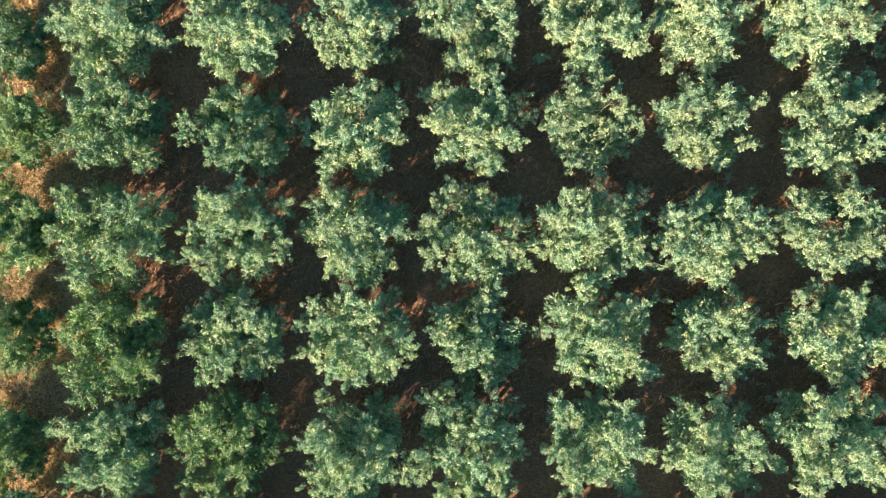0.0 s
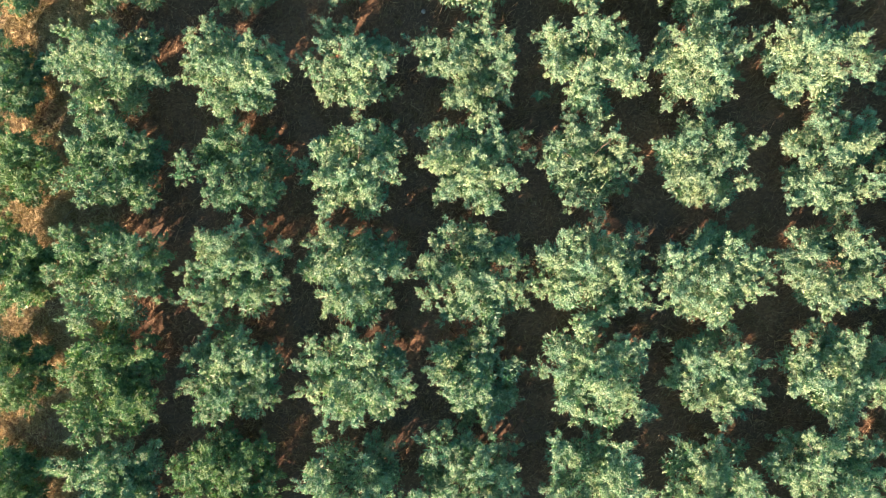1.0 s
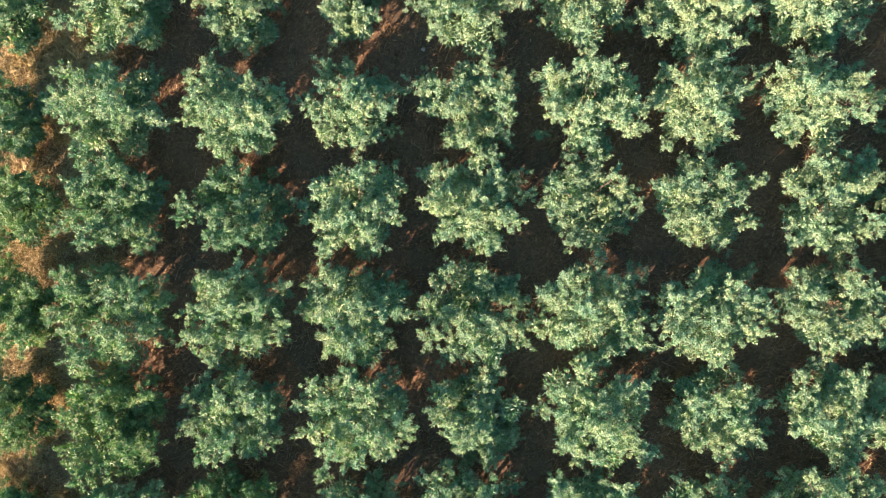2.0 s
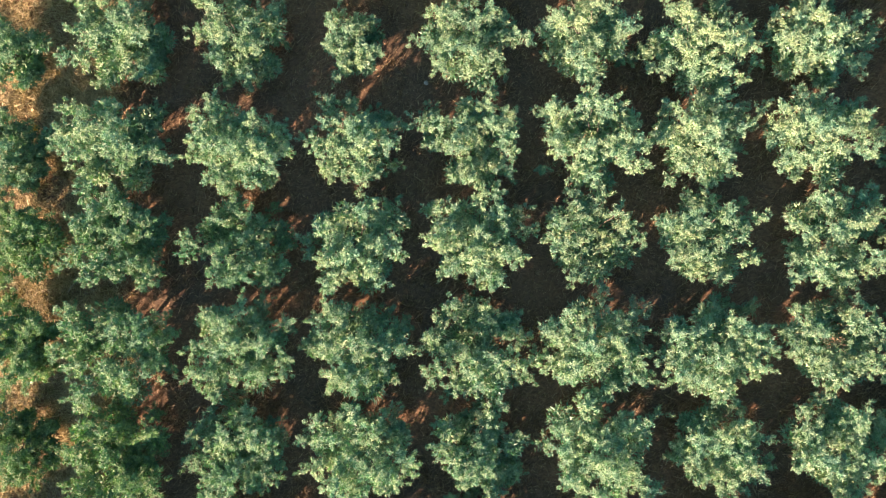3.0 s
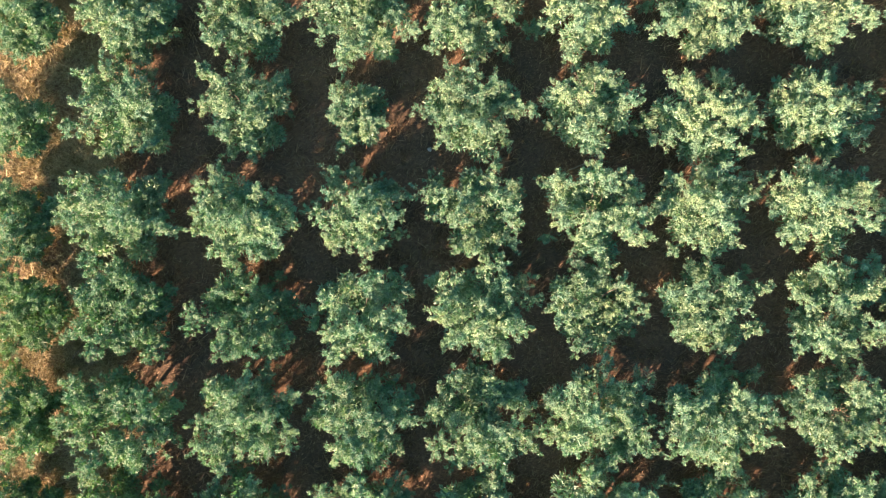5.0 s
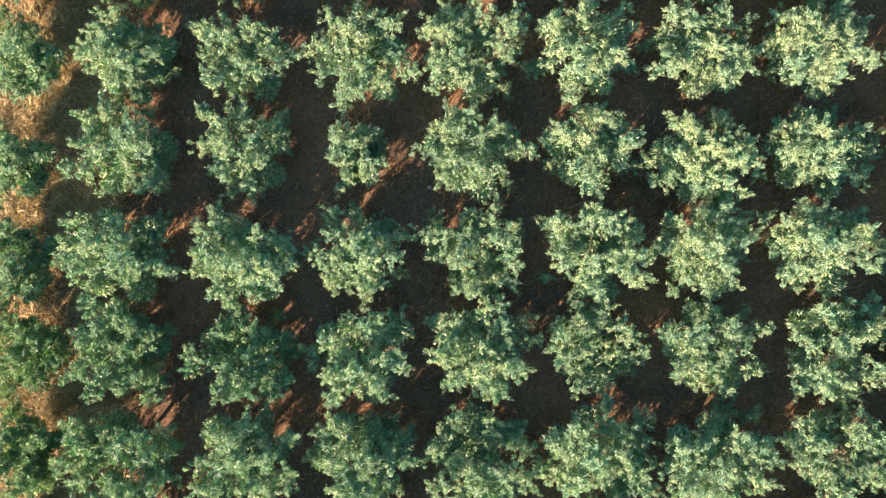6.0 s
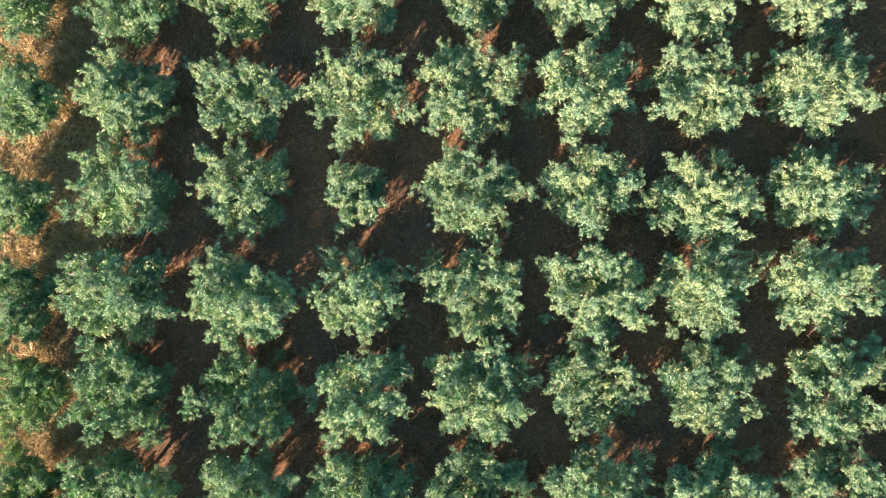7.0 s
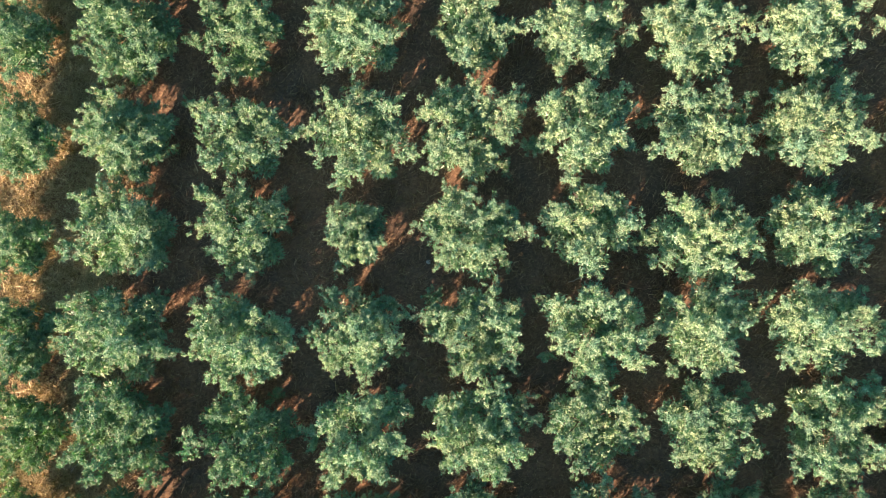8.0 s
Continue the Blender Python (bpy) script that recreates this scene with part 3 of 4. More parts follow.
orchard_tree(6.88, 0.74, [(85, 2.21, 2.4, 0.42), (130, 1.78, 3.6, 0.5), (84, 1.3, 2.7, 0.51), (50, 1.34, 2.9, 0.51), (41, 2.42, 2.1, 0.48), (160, 2.3, 2.9, 0.42), (165, 1.52, 3.3, 0.5), (154, 0.59, 3.6, 0.64), (25, 0.65, 3.0, 0.58), (20, 1.95, 2.5, 0.38), (-170, 2.63, 2.4, 0.38), (-160, 2.09, 2.4, 0.52), (-147, 1.35, 3.5, 0.64), (-80, 0.61, 2.9, 0.58), (-20, 1.42, 3.0, 0.58), (-5, 2.32, 2.2, 0.36), (-32, 2.29, 3.1, 0.42), (-46, 1.7, 2.6, 0.47), (-78, 1.77, 2.9, 0.46), (-99, 2.02, 2.6, 0.38), (-143, 2.03, 2.7, 0.37)], "pale",
             "round-headed pale sunlit-toned green orchard tree with lobed leafy crown on bare soil", seed=22, skirt=1.2)
orchard_tree(12.22, 0.66, [(71, 1.97, 1.2, 0.54), (42, 2.59, 1.3, 0.49), (160, 2.07, 3.7, 0.5), (165, 2.44, 2.5, 0.35), (136, 1.2, 3.3, 0.64), (68, 1.03, 3.6, 0.57), (29, 1.44, 3.6, 0.45), (-170, 2.22, 2.8, 0.58), (-174, 1.36, 3.3, 0.64), (-153, 0.35, 3.5, 0.64), (6, 1.07, 2.9, 0.65), (3, 1.82, 3.4, 0.41), (-6, 2.61, 2.2, 0.28), (-153, 2.21, 3.7, 0.5), (-123, 1.37, 3.0, 0.65), (-61, 1.02, 3.0, 0.58), (-27, 1.41, 3.6, 0.5), (-98, 1.65, 3.6, 0.5), (-128, 1.94, 2.8, 0.35), (26, 2.27, 2.9, 0.33)], "pale",
             "broad pale sunlit-toned green orchard tree with lobed leafy crown on bare soil", seed=23, skirt=1.2)
orchard_tree(17.69, 0.95, [(147, 2.41, 3.1, 0.42), (168, 2.23, 2.7, 0.42), (159, 1.83, 3.5, 0.57), (84, 1.03, 1.6, 0.53), (79, 1.95, 1.9, 0.48), (76, 1.07, 3.5, 0.57), (30, 1.61, 3.1, 0.51), (69, 1.95, 3.0, 0.28), (-164, 1.57, 2.8, 0.58), (-132, 0.93, 2.8, 0.65), (7, 0.83, 1.8, 0.53), (4, 1.2, 2.7, 0.58), (-126, 1.62, 3.0, 0.51), (-109, 1.51, 3.5, 0.5), (-47, 1.27, 2.9, 0.58), (-27, 1.52, 3.3, 0.5), (-112, 2.09, 3.2, 0.28), (-35, 2.72, 2.3, 0.33), (-175, 2.14, 3.1, 0.32)], "grey",
             "round-headed grey-green orchard tree with lobed leafy crown on bare soil", seed=24)
orchard_tree(-19.24, 5.55, [(115, 1.23, 2.1, 0.67), (42, 1.06, 2.9, 0.65), (-93, 0.15, 2.8, 0.65), (80, 0.4, 1.1, 0.69), (-57, 1.38, 2.8, 0.42), (-130, 0.98, 2.6, 0.59), (161, 1.84, 2.0, 0.72), (-17, 1.68, 2.5, 0.33), (-8, 0.82, 1.7, 0.43), (-119, 1.9, 1.7, 0.53)], "deep",
             "small deep green orchard tree with dense leafy crown in dry grass", seed=25, skirt=0.9)
orchard_tree(-14.84, 5.72, [(114, 2.18, 3.2, 0.51), (104, 1.23, 3.4, 0.5), (75, 1.63, 3.4, 0.5), (49, 1.43, 3.4, 0.41), (157, 1.22, 3.3, 0.51), (120, 0.74, 2.4, 0.52), (8, 0.67, 3.3, 0.5), (8, 1.33, 2.8, 0.51), (22, 2.0, 1.9, 0.43), (25, 1.76, 3.2, 0.41), (-149, 1.67, 3.1, 0.46), (-110, 1.23, 3.4, 0.5), (-79, 1.37, 3.0, 0.51), (-48, 1.62, 2.9, 0.51), (-80, 1.82, 2.6, 0.42), (-48, 2.52, 3.1, 0.42), (-113, 2.05, 3.4, 0.32), (-150, 2.53, 2.8, 0.28), (178, 1.51, 1.4, 0.53), (-39, 2.19, 2.2, 0.43)], "green",
             "round-headed fresh green orchard tree with dense leafy crown on bare soil", seed=26, skirt=1.4)
orchard_tree(-9.14, 5.45, [(100, 2.31, 3.1, 0.37), (95, 1.63, 2.7, 0.51), (62, 1.19, 3.0, 0.51), (128, 1.33, 3.0, 0.46), (154, 1.55, 2.3, 0.38), (177, 2.1, 3.3, 0.41), (-167, 2.27, 3.3, 0.34), (-166, 1.61, 2.6, 0.38), (-138, 0.65, 3.7, 0.45), (22, 0.39, 3.2, 0.46), (-4, 1.21, 3.1, 0.42), (25, 1.76, 2.0, 0.38), (-3, 1.88, 1.5, 0.39), (-118, 1.48, 3.8, 0.45), (-78, 1.34, 3.8, 0.57), (-44, 1.94, 3.3, 0.57), (-36, 1.25, 3.3, 0.41), (-98, 1.69, 2.8, 0.35), (-25, 2.25, 2.9, 0.37), (53, 1.92, 1.2, 0.34)], "green",
             "round-headed fresh green orchard tree with loose open crown on bare soil", seed=27)
orchard_tree(-3.84, 5.44, [(72, 1.83, 3.4, 0.5), (54, 1.33, 3.0, 0.46), (81, 1.25, 3.4, 0.41), (49, 2.21, 2.0, 0.38), (154, 1.44, 3.4, 0.46), (170, 0.83, 3.3, 0.37), (179, 2.49, 2.2, 0.38), (-169, 2.29, 2.2, 0.33), (-150, 1.3, 3.7, 0.5), (-116, 0.51, 4.0, 0.45), (-112, 1.28, 3.0, 0.58), (-122, 2.02, 3.2, 0.46), (-6, 0.93, 3.2, 0.51), (1, 1.67, 3.2, 0.46), (-60, 1.2, 3.7, 0.45), (-59, 1.94, 2.7, 0.42), (-18, 1.88, 3.1, 0.35), (-125, 2.57, 2.2, 0.24), (25, 2.29, 1.6, 0.39), (83, 0.76, 1.2, 0.44)], "pale",
             "round-headed pale sunlit-toned green orchard tree with loose open crown on bare soil", seed=28)
orchard_tree(1.57, 5.58, [(149, 2.49, 2.5, 0.35), (136, 1.91, 3.0, 0.46), (86, 1.69, 3.0, 0.51), (69, 2.14, 2.8, 0.47), (152, 1.27, 2.8, 0.51), (-176, 1.75, 3.4, 0.55), (-179, 1.13, 3.5, 0.41), (50, 1.35, 3.2, 0.46), (32, 2.22, 1.8, 0.43), (9, 2.26, 2.1, 0.43), (89, 0.19, 3.0, 0.58), (21, 0.96, 2.8, 0.42), (-28, 1.26, 3.3, 0.57), (-23, 2.05, 3.0, 0.35), (-117, 0.84, 3.4, 0.64), (-62, 1.13, 2.5, 0.59), (-136, 1.55, 3.1, 0.46), (-140, 2.11, 2.3, 0.35), (-84, 1.63, 2.4, 0.52), (-70, 1.91, 2.8, 0.42), (-103, 1.54, 2.5, 0.35)], "pale",
             "round-headed pale sunlit-toned green orchard tree with lobed leafy crown on bare soil", seed=29)
orchard_tree(6.72, 5.79, [(112, 2.05, 2.3, 0.43), (80, 1.55, 2.8, 0.42), (125, 1.34, 3.0, 0.46), (165, 1.73, 3.2, 0.32), (101, 0.85, 2.5, 0.42), (45, 1.34, 3.2, 0.37), (14, 1.41, 2.5, 0.52), (-6, 2.08, 2.7, 0.33), (-20, 1.21, 2.3, 0.43), (-166, 1.7, 3.1, 0.46), (-173, 2.03, 2.1, 0.24), (-163, 0.74, 2.7, 0.47), (-130, 1.36, 2.2, 0.47), (-113, 1.97, 2.3, 0.43), (-65, 0.73, 1.4, 0.44), (-22, 0.71, 2.2, 0.43), (-24, 2.01, 1.6, 0.39), (-38, 2.1, 1.3, 0.34)], "grey",
             "round-headed grey-green orchard tree with loose open crown on bare soil", seed=30, skirt=1.2)
orchard_tree(11.89, 5.76, [(119, 1.74, 2.4, 0.42), (90, 1.62, 2.5, 0.52), (69, 1.11, 3.5, 0.41), (144, 1.09, 3.6, 0.5), (165, 1.97, 2.9, 0.42), (179, 1.27, 3.7, 0.41), (22, 1.73, 2.3, 0.47), (20, 2.28, 2.9, 0.33), (-35, 0.53, 3.4, 0.34), (-6, 1.3, 3.1, 0.28), (-151, 1.86, 3.3, 0.51), (-124, 0.97, 2.6, 0.52), (-80, 1.33, 2.6, 0.52), (-105, 1.72, 2.3, 0.43), (-76, 1.88, 2.7, 0.42), (-25, 2.21, 2.6, 0.33), (-172, 1.77, 1.5, 0.29), (38, 2.17, 1.4, 0.39), (-34, 1.96, 2.9, 0.28)], "grey",
             "round-headed grey-green orchard tree with loose open crown on bare soil", seed=31, skirt=1.2)
orchard_tree(17.64, 5.53, [(119, 1.98, 3.1, 0.51), (128, 1.76, 2.3, 0.38), (78, 1.64, 2.5, 0.59), (52, 2.44, 2.3, 0.52), (30, 2.26, 2.4, 0.35), (162, 2.08, 2.9, 0.47), (173, 1.3, 2.8, 0.42), (133, 0.58, 3.4, 0.64), (41, 1.19, 2.9, 0.51), (-148, 2.02, 2.6, 0.59), (-169, 1.65, 1.8, 0.38), (-139, 1.66, 3.7, 0.57), (-79, 1.36, 2.7, 0.58), (-41, 1.65, 2.7, 0.58), (-25, 1.88, 3.2, 0.46), (-71, 2.05, 2.4, 0.33), (-22, 0.58, 1.2, 0.49), (6, 2.92, 1.2, 0.49), (-142, 2.62, 2.8, 0.35), (-121, 1.93, 3.2, 0.41)], "pale",
             "round-headed pale sunlit-toned green orchard tree with lobed leafy crown on bare soil", seed=32)
orchard_tree(-19.49, 9.74, [(119, 1.53, 2.1, 0.67), (112, 1.02, 0.6, 0.69), (-147, 0.33, 2.2, 0.71), (-80, 0.55, 1.5, 0.68), (-117, 1.38, 2.1, 0.59), (-77, 1.34, 1.7, 0.53), (168, 1.58, 2.0, 0.71), (-117, 2.66, 1.5, 0.43), (14, 0.25, 1.0, 0.44)], "green",
             "small fresh green orchard tree with dense leafy crown in dry grass", seed=33, skirt=0.9)
orchard_tree(-14.97, 10.11, [(141, 2.05, 2.9, 0.37), (141, 2.23, 1.3, 0.39), (167, 2.14, 2.4, 0.52), (147, 0.67, 3.7, 0.56), (69, 1.42, 3.6, 0.36), (47, 0.78, 3.4, 0.57), (59, 1.03, 1.3, 0.49), (41, 2.12, 1.4, 0.49), (15, 1.55, 1.8, 0.48), (-171, 1.9, 3.3, 0.41), (-149, 1.07, 3.3, 0.64), (-34, 0.82, 4.1, 0.63), (-27, 1.52, 3.4, 0.5), (-122, 1.78, 2.7, 0.47), (-18, 2.34, 3.1, 0.42), (-19, 2.84, 2.6, 0.33), (-53, 1.46, 3.4, 0.37), (-3, 1.94, 2.0, 0.38)], "grey",
             "broad grey-green orchard tree with loose open crown on bare soil", seed=34, skirt=1.4)
orchard_tree(-9.36, 9.75, [(143, 2.21, 2.6, 0.35), (115, 2.27, 2.4, 0.42), (122, 1.6, 3.1, 0.51), (144, 1.48, 3.2, 0.41), (95, 1.08, 1.3, 0.49), (46, 1.54, 3.3, 0.41), (24, 1.94, 2.6, 0.52), (173, 1.28, 3.4, 0.46), (-161, 1.59, 3.0, 0.46), (-165, 0.47, 3.2, 0.57), (-30, 0.62, 3.7, 0.63), (-12, 1.44, 3.7, 0.63), (-7, 2.39, 3.1, 0.35), (-120, 1.42, 3.3, 0.5), (-104, 1.55, 3.1, 0.35), (-63, 1.3, 3.0, 0.51), (-57, 1.82, 3.1, 0.32), (-26, 1.92, 3.5, 0.41), (109, 0.61, 2.8, 0.42), (171, 1.96, 2.5, 0.28), (8, 2.33, 2.8, 0.33)], "pale",
             "round-headed pale sunlit-toned green orchard tree with lobed leafy crown on bare soil", seed=35)
orchard_tree(-3.98, 10.02, [(125, 2.16, 2.3, 0.42), (103, 1.78, 1.8, 0.48), (128, 1.42, 2.2, 0.43), (148, 1.52, 2.8, 0.37), (64, 1.28, 1.1, 0.54), (40, 1.76, 1.0, 0.49), (57, 0.66, 3.1, 0.55), (17, 1.23, 2.4, 0.47), (179, 1.92, 2.9, 0.37), (-167, 1.62, 2.7, 0.51), (-139, 0.73, 2.8, 0.65), (-36, 0.66, 3.5, 0.64), (-8, 1.49, 3.0, 0.46), (-120, 1.53, 2.2, 0.59), (-76, 1.48, 3.1, 0.58), (-56, 1.6, 2.2, 0.43), (19, 2.16, 1.9, 0.29), (-137, 1.82, 2.7, 0.35), (-31, 1.87, 1.2, 0.37), (103, 0.37, 3.5, 0.5)], "pale",
             "round-headed pale sunlit-toned green orchard tree with lobed leafy crown on bare soil", seed=36, skirt=0.4)
orchard_tree(1.27, 10.11, [(143, 2.4, 1.1, 0.39), (160, 2.29, 2.4, 0.47), (153, 1.43, 2.7, 0.51), (99, 1.37, 1.8, 0.48), (66, 2.12, 3.1, 0.32), (62, 1.51, 3.4, 0.37), (34, 2.01, 2.4, 0.35), (132, 0.6, 3.1, 0.51), (-171, 1.68, 2.2, 0.52), (-156, 0.71, 3.2, 0.57), (27, 1.06, 3.5, 0.5), (-2, 1.45, 3.3, 0.46), (-43, 0.33, 2.7, 0.42), (-110, 1.15, 2.9, 0.46), (-57, 1.38, 2.4, 0.59), (-114, 1.92, 2.6, 0.35), (-91, 1.78, 3.2, 0.41), (-45, 1.99, 2.4, 0.47), (-22, 1.85, 3.1, 0.35), (73, 0.91, 2.2, 0.43), (16, 2.04, 1.9, 0.33)], "grey",
             "round-headed grey-green orchard tree with loose open crown on bare soil", seed=37)
orchard_tree(6.80, 10.05, [(148, 2.3, 3.1, 0.51), (148, 2.66, 1.8, 0.36), (164, 1.57, 2.7, 0.51), (140, 1.48, 2.8, 0.42), (106, 1.58, 3.7, 0.56), (73, 1.33, 3.9, 0.5), (42, 2.03, 1.7, 0.38), (27, 1.57, 3.2, 0.41), (45, 0.41, 1.3, 0.61), (-163, 1.67, 3.2, 0.5), (-179, 1.8, 2.9, 0.35), (-131, 0.69, 3.1, 0.65), (-27, 0.61, 3.1, 0.58), (-10, 1.35, 3.4, 0.64), (-3, 2.39, 2.3, 0.38), (-120, 1.53, 2.7, 0.42), (-90, 1.71, 2.7, 0.42), (-46, 1.48, 3.7, 0.5), (-36, 2.14, 3.3, 0.41), (-101, 1.71, 3.7, 0.27), (-150, 2.45, 1.6, 0.29)], "pale",
             "round-headed pale sunlit-toned green orchard tree with lobed leafy crown on bare soil", seed=38, skirt=1.2)
orchard_tree(11.78, 10.25, [(146, 1.77, 2.8, 0.42), (102, 1.26, 3.0, 0.46), (75, 1.55, 3.2, 0.46), (46, 1.16, 2.8, 0.47), (34, 2.03, 1.8, 0.38), (14, 2.19, 2.3, 0.33), (8, 1.22, 3.6, 0.32), (177, 1.67, 2.6, 0.47), (163, 1.07, 3.7, 0.57), (157, 0.1, 3.5, 0.57), (-176, 2.2, 2.7, 0.28), (-153, 1.42, 2.9, 0.42), (-127, 0.61, 3.2, 0.46), (-73, 0.85, 3.6, 0.45), (-65, 1.67, 3.0, 0.42), (-122, 1.77, 3.0, 0.42), (-126, 2.47, 2.2, 0.33), (-107, 1.68, 3.2, 0.32), (-16, 1.66, 1.3, 0.39), (5, 1.19, 1.7, 0.43), (145, 2.03, 1.8, 0.29), (24, 2.85, 2.4, 0.28)], "pale",
             "round-headed pale sunlit-toned green orchard tree with loose open crown on bare soil", seed=39, skirt=1.2)
orchard_tree(17.00, 10.26, [(124, 2.04, 3.0, 0.37), (156, 2.41, 3.4, 0.34), (102, 1.21, 3.0, 0.51), (149, 1.41, 3.4, 0.5), (34, 1.98, 1.8, 0.53), (175, 2.15, 3.0, 0.46), (180, 1.51, 3.5, 0.45), (176, 0.77, 4.0, 0.63), (21, 0.84, 2.9, 0.58), (4, 2.02, 2.5, 0.47), (-8, 2.17, 3.1, 0.28), (-31, 1.49, 3.4, 0.46), (-146, 2.3, 3.0, 0.42), (-139, 1.76, 3.1, 0.41), (-130, 1.14, 3.4, 0.5), (-56, 0.83, 3.0, 0.42), (27, 1.58, 3.4, 0.37), (-170, 2.13, 2.3, 0.33), (-123, 2.15, 2.3, 0.28), (-18, 3.44, 1.2, 0.29)], "pale",
             "round-headed pale sunlit-toned green orchard tree with loose open crown on bare soil", seed=40)
orchard_tree(-19.71, 14.32, [(98, 0.35, 2.6, 0.65), (33, 0.66, 1.9, 0.48), (-100, 0.42, 2.4, 0.52), (101, 1.13, 2.7, 0.51), (-19, 0.46, 0.9, 0.34), (175, 1.14, 2.3, 0.66), (-98, 1.23, 0.6, 0.45), (-119, 1.5, 1.7, 0.43)], "green",
             "small fresh green orchard tree with lobed leafy crown in dry grass", seed=41, skirt=0.9)
orchard_tree(-14.64, 14.76, [(134, 1.92, 3.0, 0.42), (107, 1.57, 3.0, 0.42), (147, 1.43, 2.5, 0.52), (43, 1.22, 3.5, 0.57), (67, 1.9, 1.3, 0.39), (175, 1.66, 2.9, 0.37), (-171, 0.77, 2.9, 0.58), (11, 0.56, 3.3, 0.64), (-6, 1.51, 3.5, 0.45), (18, 1.38, 1.4, 0.44), (-163, 2.56, 2.3, 0.38), (-148, 1.89, 2.5, 0.47), (-64, 0.98, 2.5, 0.52), (-33, 1.65, 2.3, 0.47), (-67, 1.64, 2.7, 0.42), (-52, 1.78, 2.6, 0.42), (-126, 2.06, 1.1, 0.44), (101, 2.01, 1.7, 0.38), (-15, 1.43, 0.9, 0.34)], "grey",
             "round-headed grey-green orchard tree with lobed leafy crown on bare soil", seed=42, skirt=1.4)
orchard_tree(-9.22, 14.84, [(137, 2.24, 2.9, 0.32), (137, 1.72, 2.5, 0.47), (93, 1.54, 2.6, 0.51), (132, 1.03, 3.2, 0.41), (83, 0.93, 2.4, 0.42), (40, 1.39, 2.7, 0.37), (36, 1.84, 1.8, 0.53), (-177, 1.7, 2.8, 0.37), (179, 1.01, 3.0, 0.42), (-142, 0.4, 3.6, 0.45), (1, 0.64, 3.1, 0.46), (-65, 0.82, 3.4, 0.34), (-33, 1.14, 2.9, 0.46), (-138, 1.45, 2.4, 0.42), (-120, 1.43, 2.7, 0.28), (-78, 1.66, 2.4, 0.47), (-109, 2.13, 1.9, 0.38), (-73, 1.87, 1.2, 0.34), (3, 1.32, 1.1, 0.49), (-78, 2.18, 2.4, 0.28)], "grey",
             "round-headed grey-green orchard tree with loose open crown on bare soil", seed=43)
orchard_tree(-4.13, 14.52, [(121, 1.27, 2.4, 0.38), (143, 0.94, 2.8, 0.42), (66, 0.78, 2.2, 0.52), (111, 0.34, 2.7, 0.47), (-168, 0.89, 2.8, 0.35), (-124, 0.53, 2.3, 0.47), (-35, 0.79, 2.9, 0.46), (-17, 1.09, 1.7, 0.34), (-108, 1.26, 2.6, 0.37), (-114, 1.74, 2.2, 0.24), (-62, 1.08, 2.8, 0.33), (48, 1.16, 1.6, 0.36)], "grey",
             "small grey-green orchard tree with loose open crown on bare soil", seed=44, skirt=0.9)
orchard_tree(1.18, 14.66, [(118, 1.88, 2.7, 0.42), (96, 1.38, 3.3, 0.46), (149, 1.47, 3.4, 0.5), (123, 0.74, 3.3, 0.46), (67, 0.54, 3.4, 0.41), (50, 1.28, 3.5, 0.41), (29, 1.58, 2.7, 0.37), (175, 2.47, 1.3, 0.29), (-172, 1.55, 2.4, 0.47), (-142, 1.0, 3.6, 0.5), (-85, 0.87, 3.3, 0.5), (-136, 1.95, 2.9, 0.46), (-57, 1.34, 2.7, 0.42), (-11, 1.27, 2.7, 0.37), (0, 2.01, 2.7, 0.42), (-3, 2.63, 2.7, 0.33), (-45, 2.14, 2.4, 0.28), (-91, 1.49, 2.9, 0.35), (-38, 1.41, 2.9, 0.28), (4, 0.39, 2.1, 0.43)], "grey",
             "round-headed grey-green orchard tree with loose open crown on bare soil", seed=45)
orchard_tree(6.55, 14.83, [(155, 1.65, 2.9, 0.42), (173, 1.37, 3.6, 0.41), (116, 2.29, 2.9, 0.42), (84, 1.44, 2.8, 0.42), (51, 1.21, 2.8, 0.46), (83, 1.03, 3.5, 0.34), (165, 0.64, 3.5, 0.34), (174, 2.05, 2.2, 0.24), (-158, 1.79, 1.3, 0.44), (-112, 0.61, 2.8, 0.51), (-77, 0.84, 3.2, 0.46), (-130, 1.54, 3.5, 0.34), (-101, 1.72, 3.3, 0.41), (5, 1.65, 3.3, 0.41), (-4, 1.23, 3.0, 0.32), (11, 0.48, 1.8, 0.38), (-26, 1.85, 1.1, 0.49), (-15, 2.73, 1.4, 0.36), (-81, 2.12, 2.4, 0.28), (117, 1.14, 1.6, 0.39)], "pale",
             "round-headed pale sunlit-toned green orchard tree with loose open crown on bare soil", seed=46, skirt=1.2)
orchard_tree(11.67, 14.19, [(136, 2.42, 2.9, 0.32), (133, 1.91, 3.5, 0.41), (69, 1.83, 2.1, 0.59), (40, 1.44, 2.3, 0.47), (139, 1.36, 3.7, 0.32), (179, 1.7, 3.6, 0.41), (-174, 0.76, 3.3, 0.5), (114, 0.43, 3.7, 0.5), (-156, 2.01, 2.7, 0.47), (-156, 2.62, 2.9, 0.28), (-134, 1.16, 3.1, 0.51), (-83, 0.97, 2.9, 0.58), (-17, 0.75, 4.0, 0.49), (-8, 1.63, 3.5, 0.46), (-18, 2.35, 2.6, 0.28), (-107, 1.54, 2.7, 0.37), (-64, 1.33, 3.7, 0.32), (-53, 1.99, 3.3, 0.32), (178, 2.17, 1.2, 0.39), (19, 1.6, 3.5, 0.36)], "pale",
             "broad pale sunlit-toned green orchard tree with loose open crown on bare soil", seed=47, skirt=1.2)
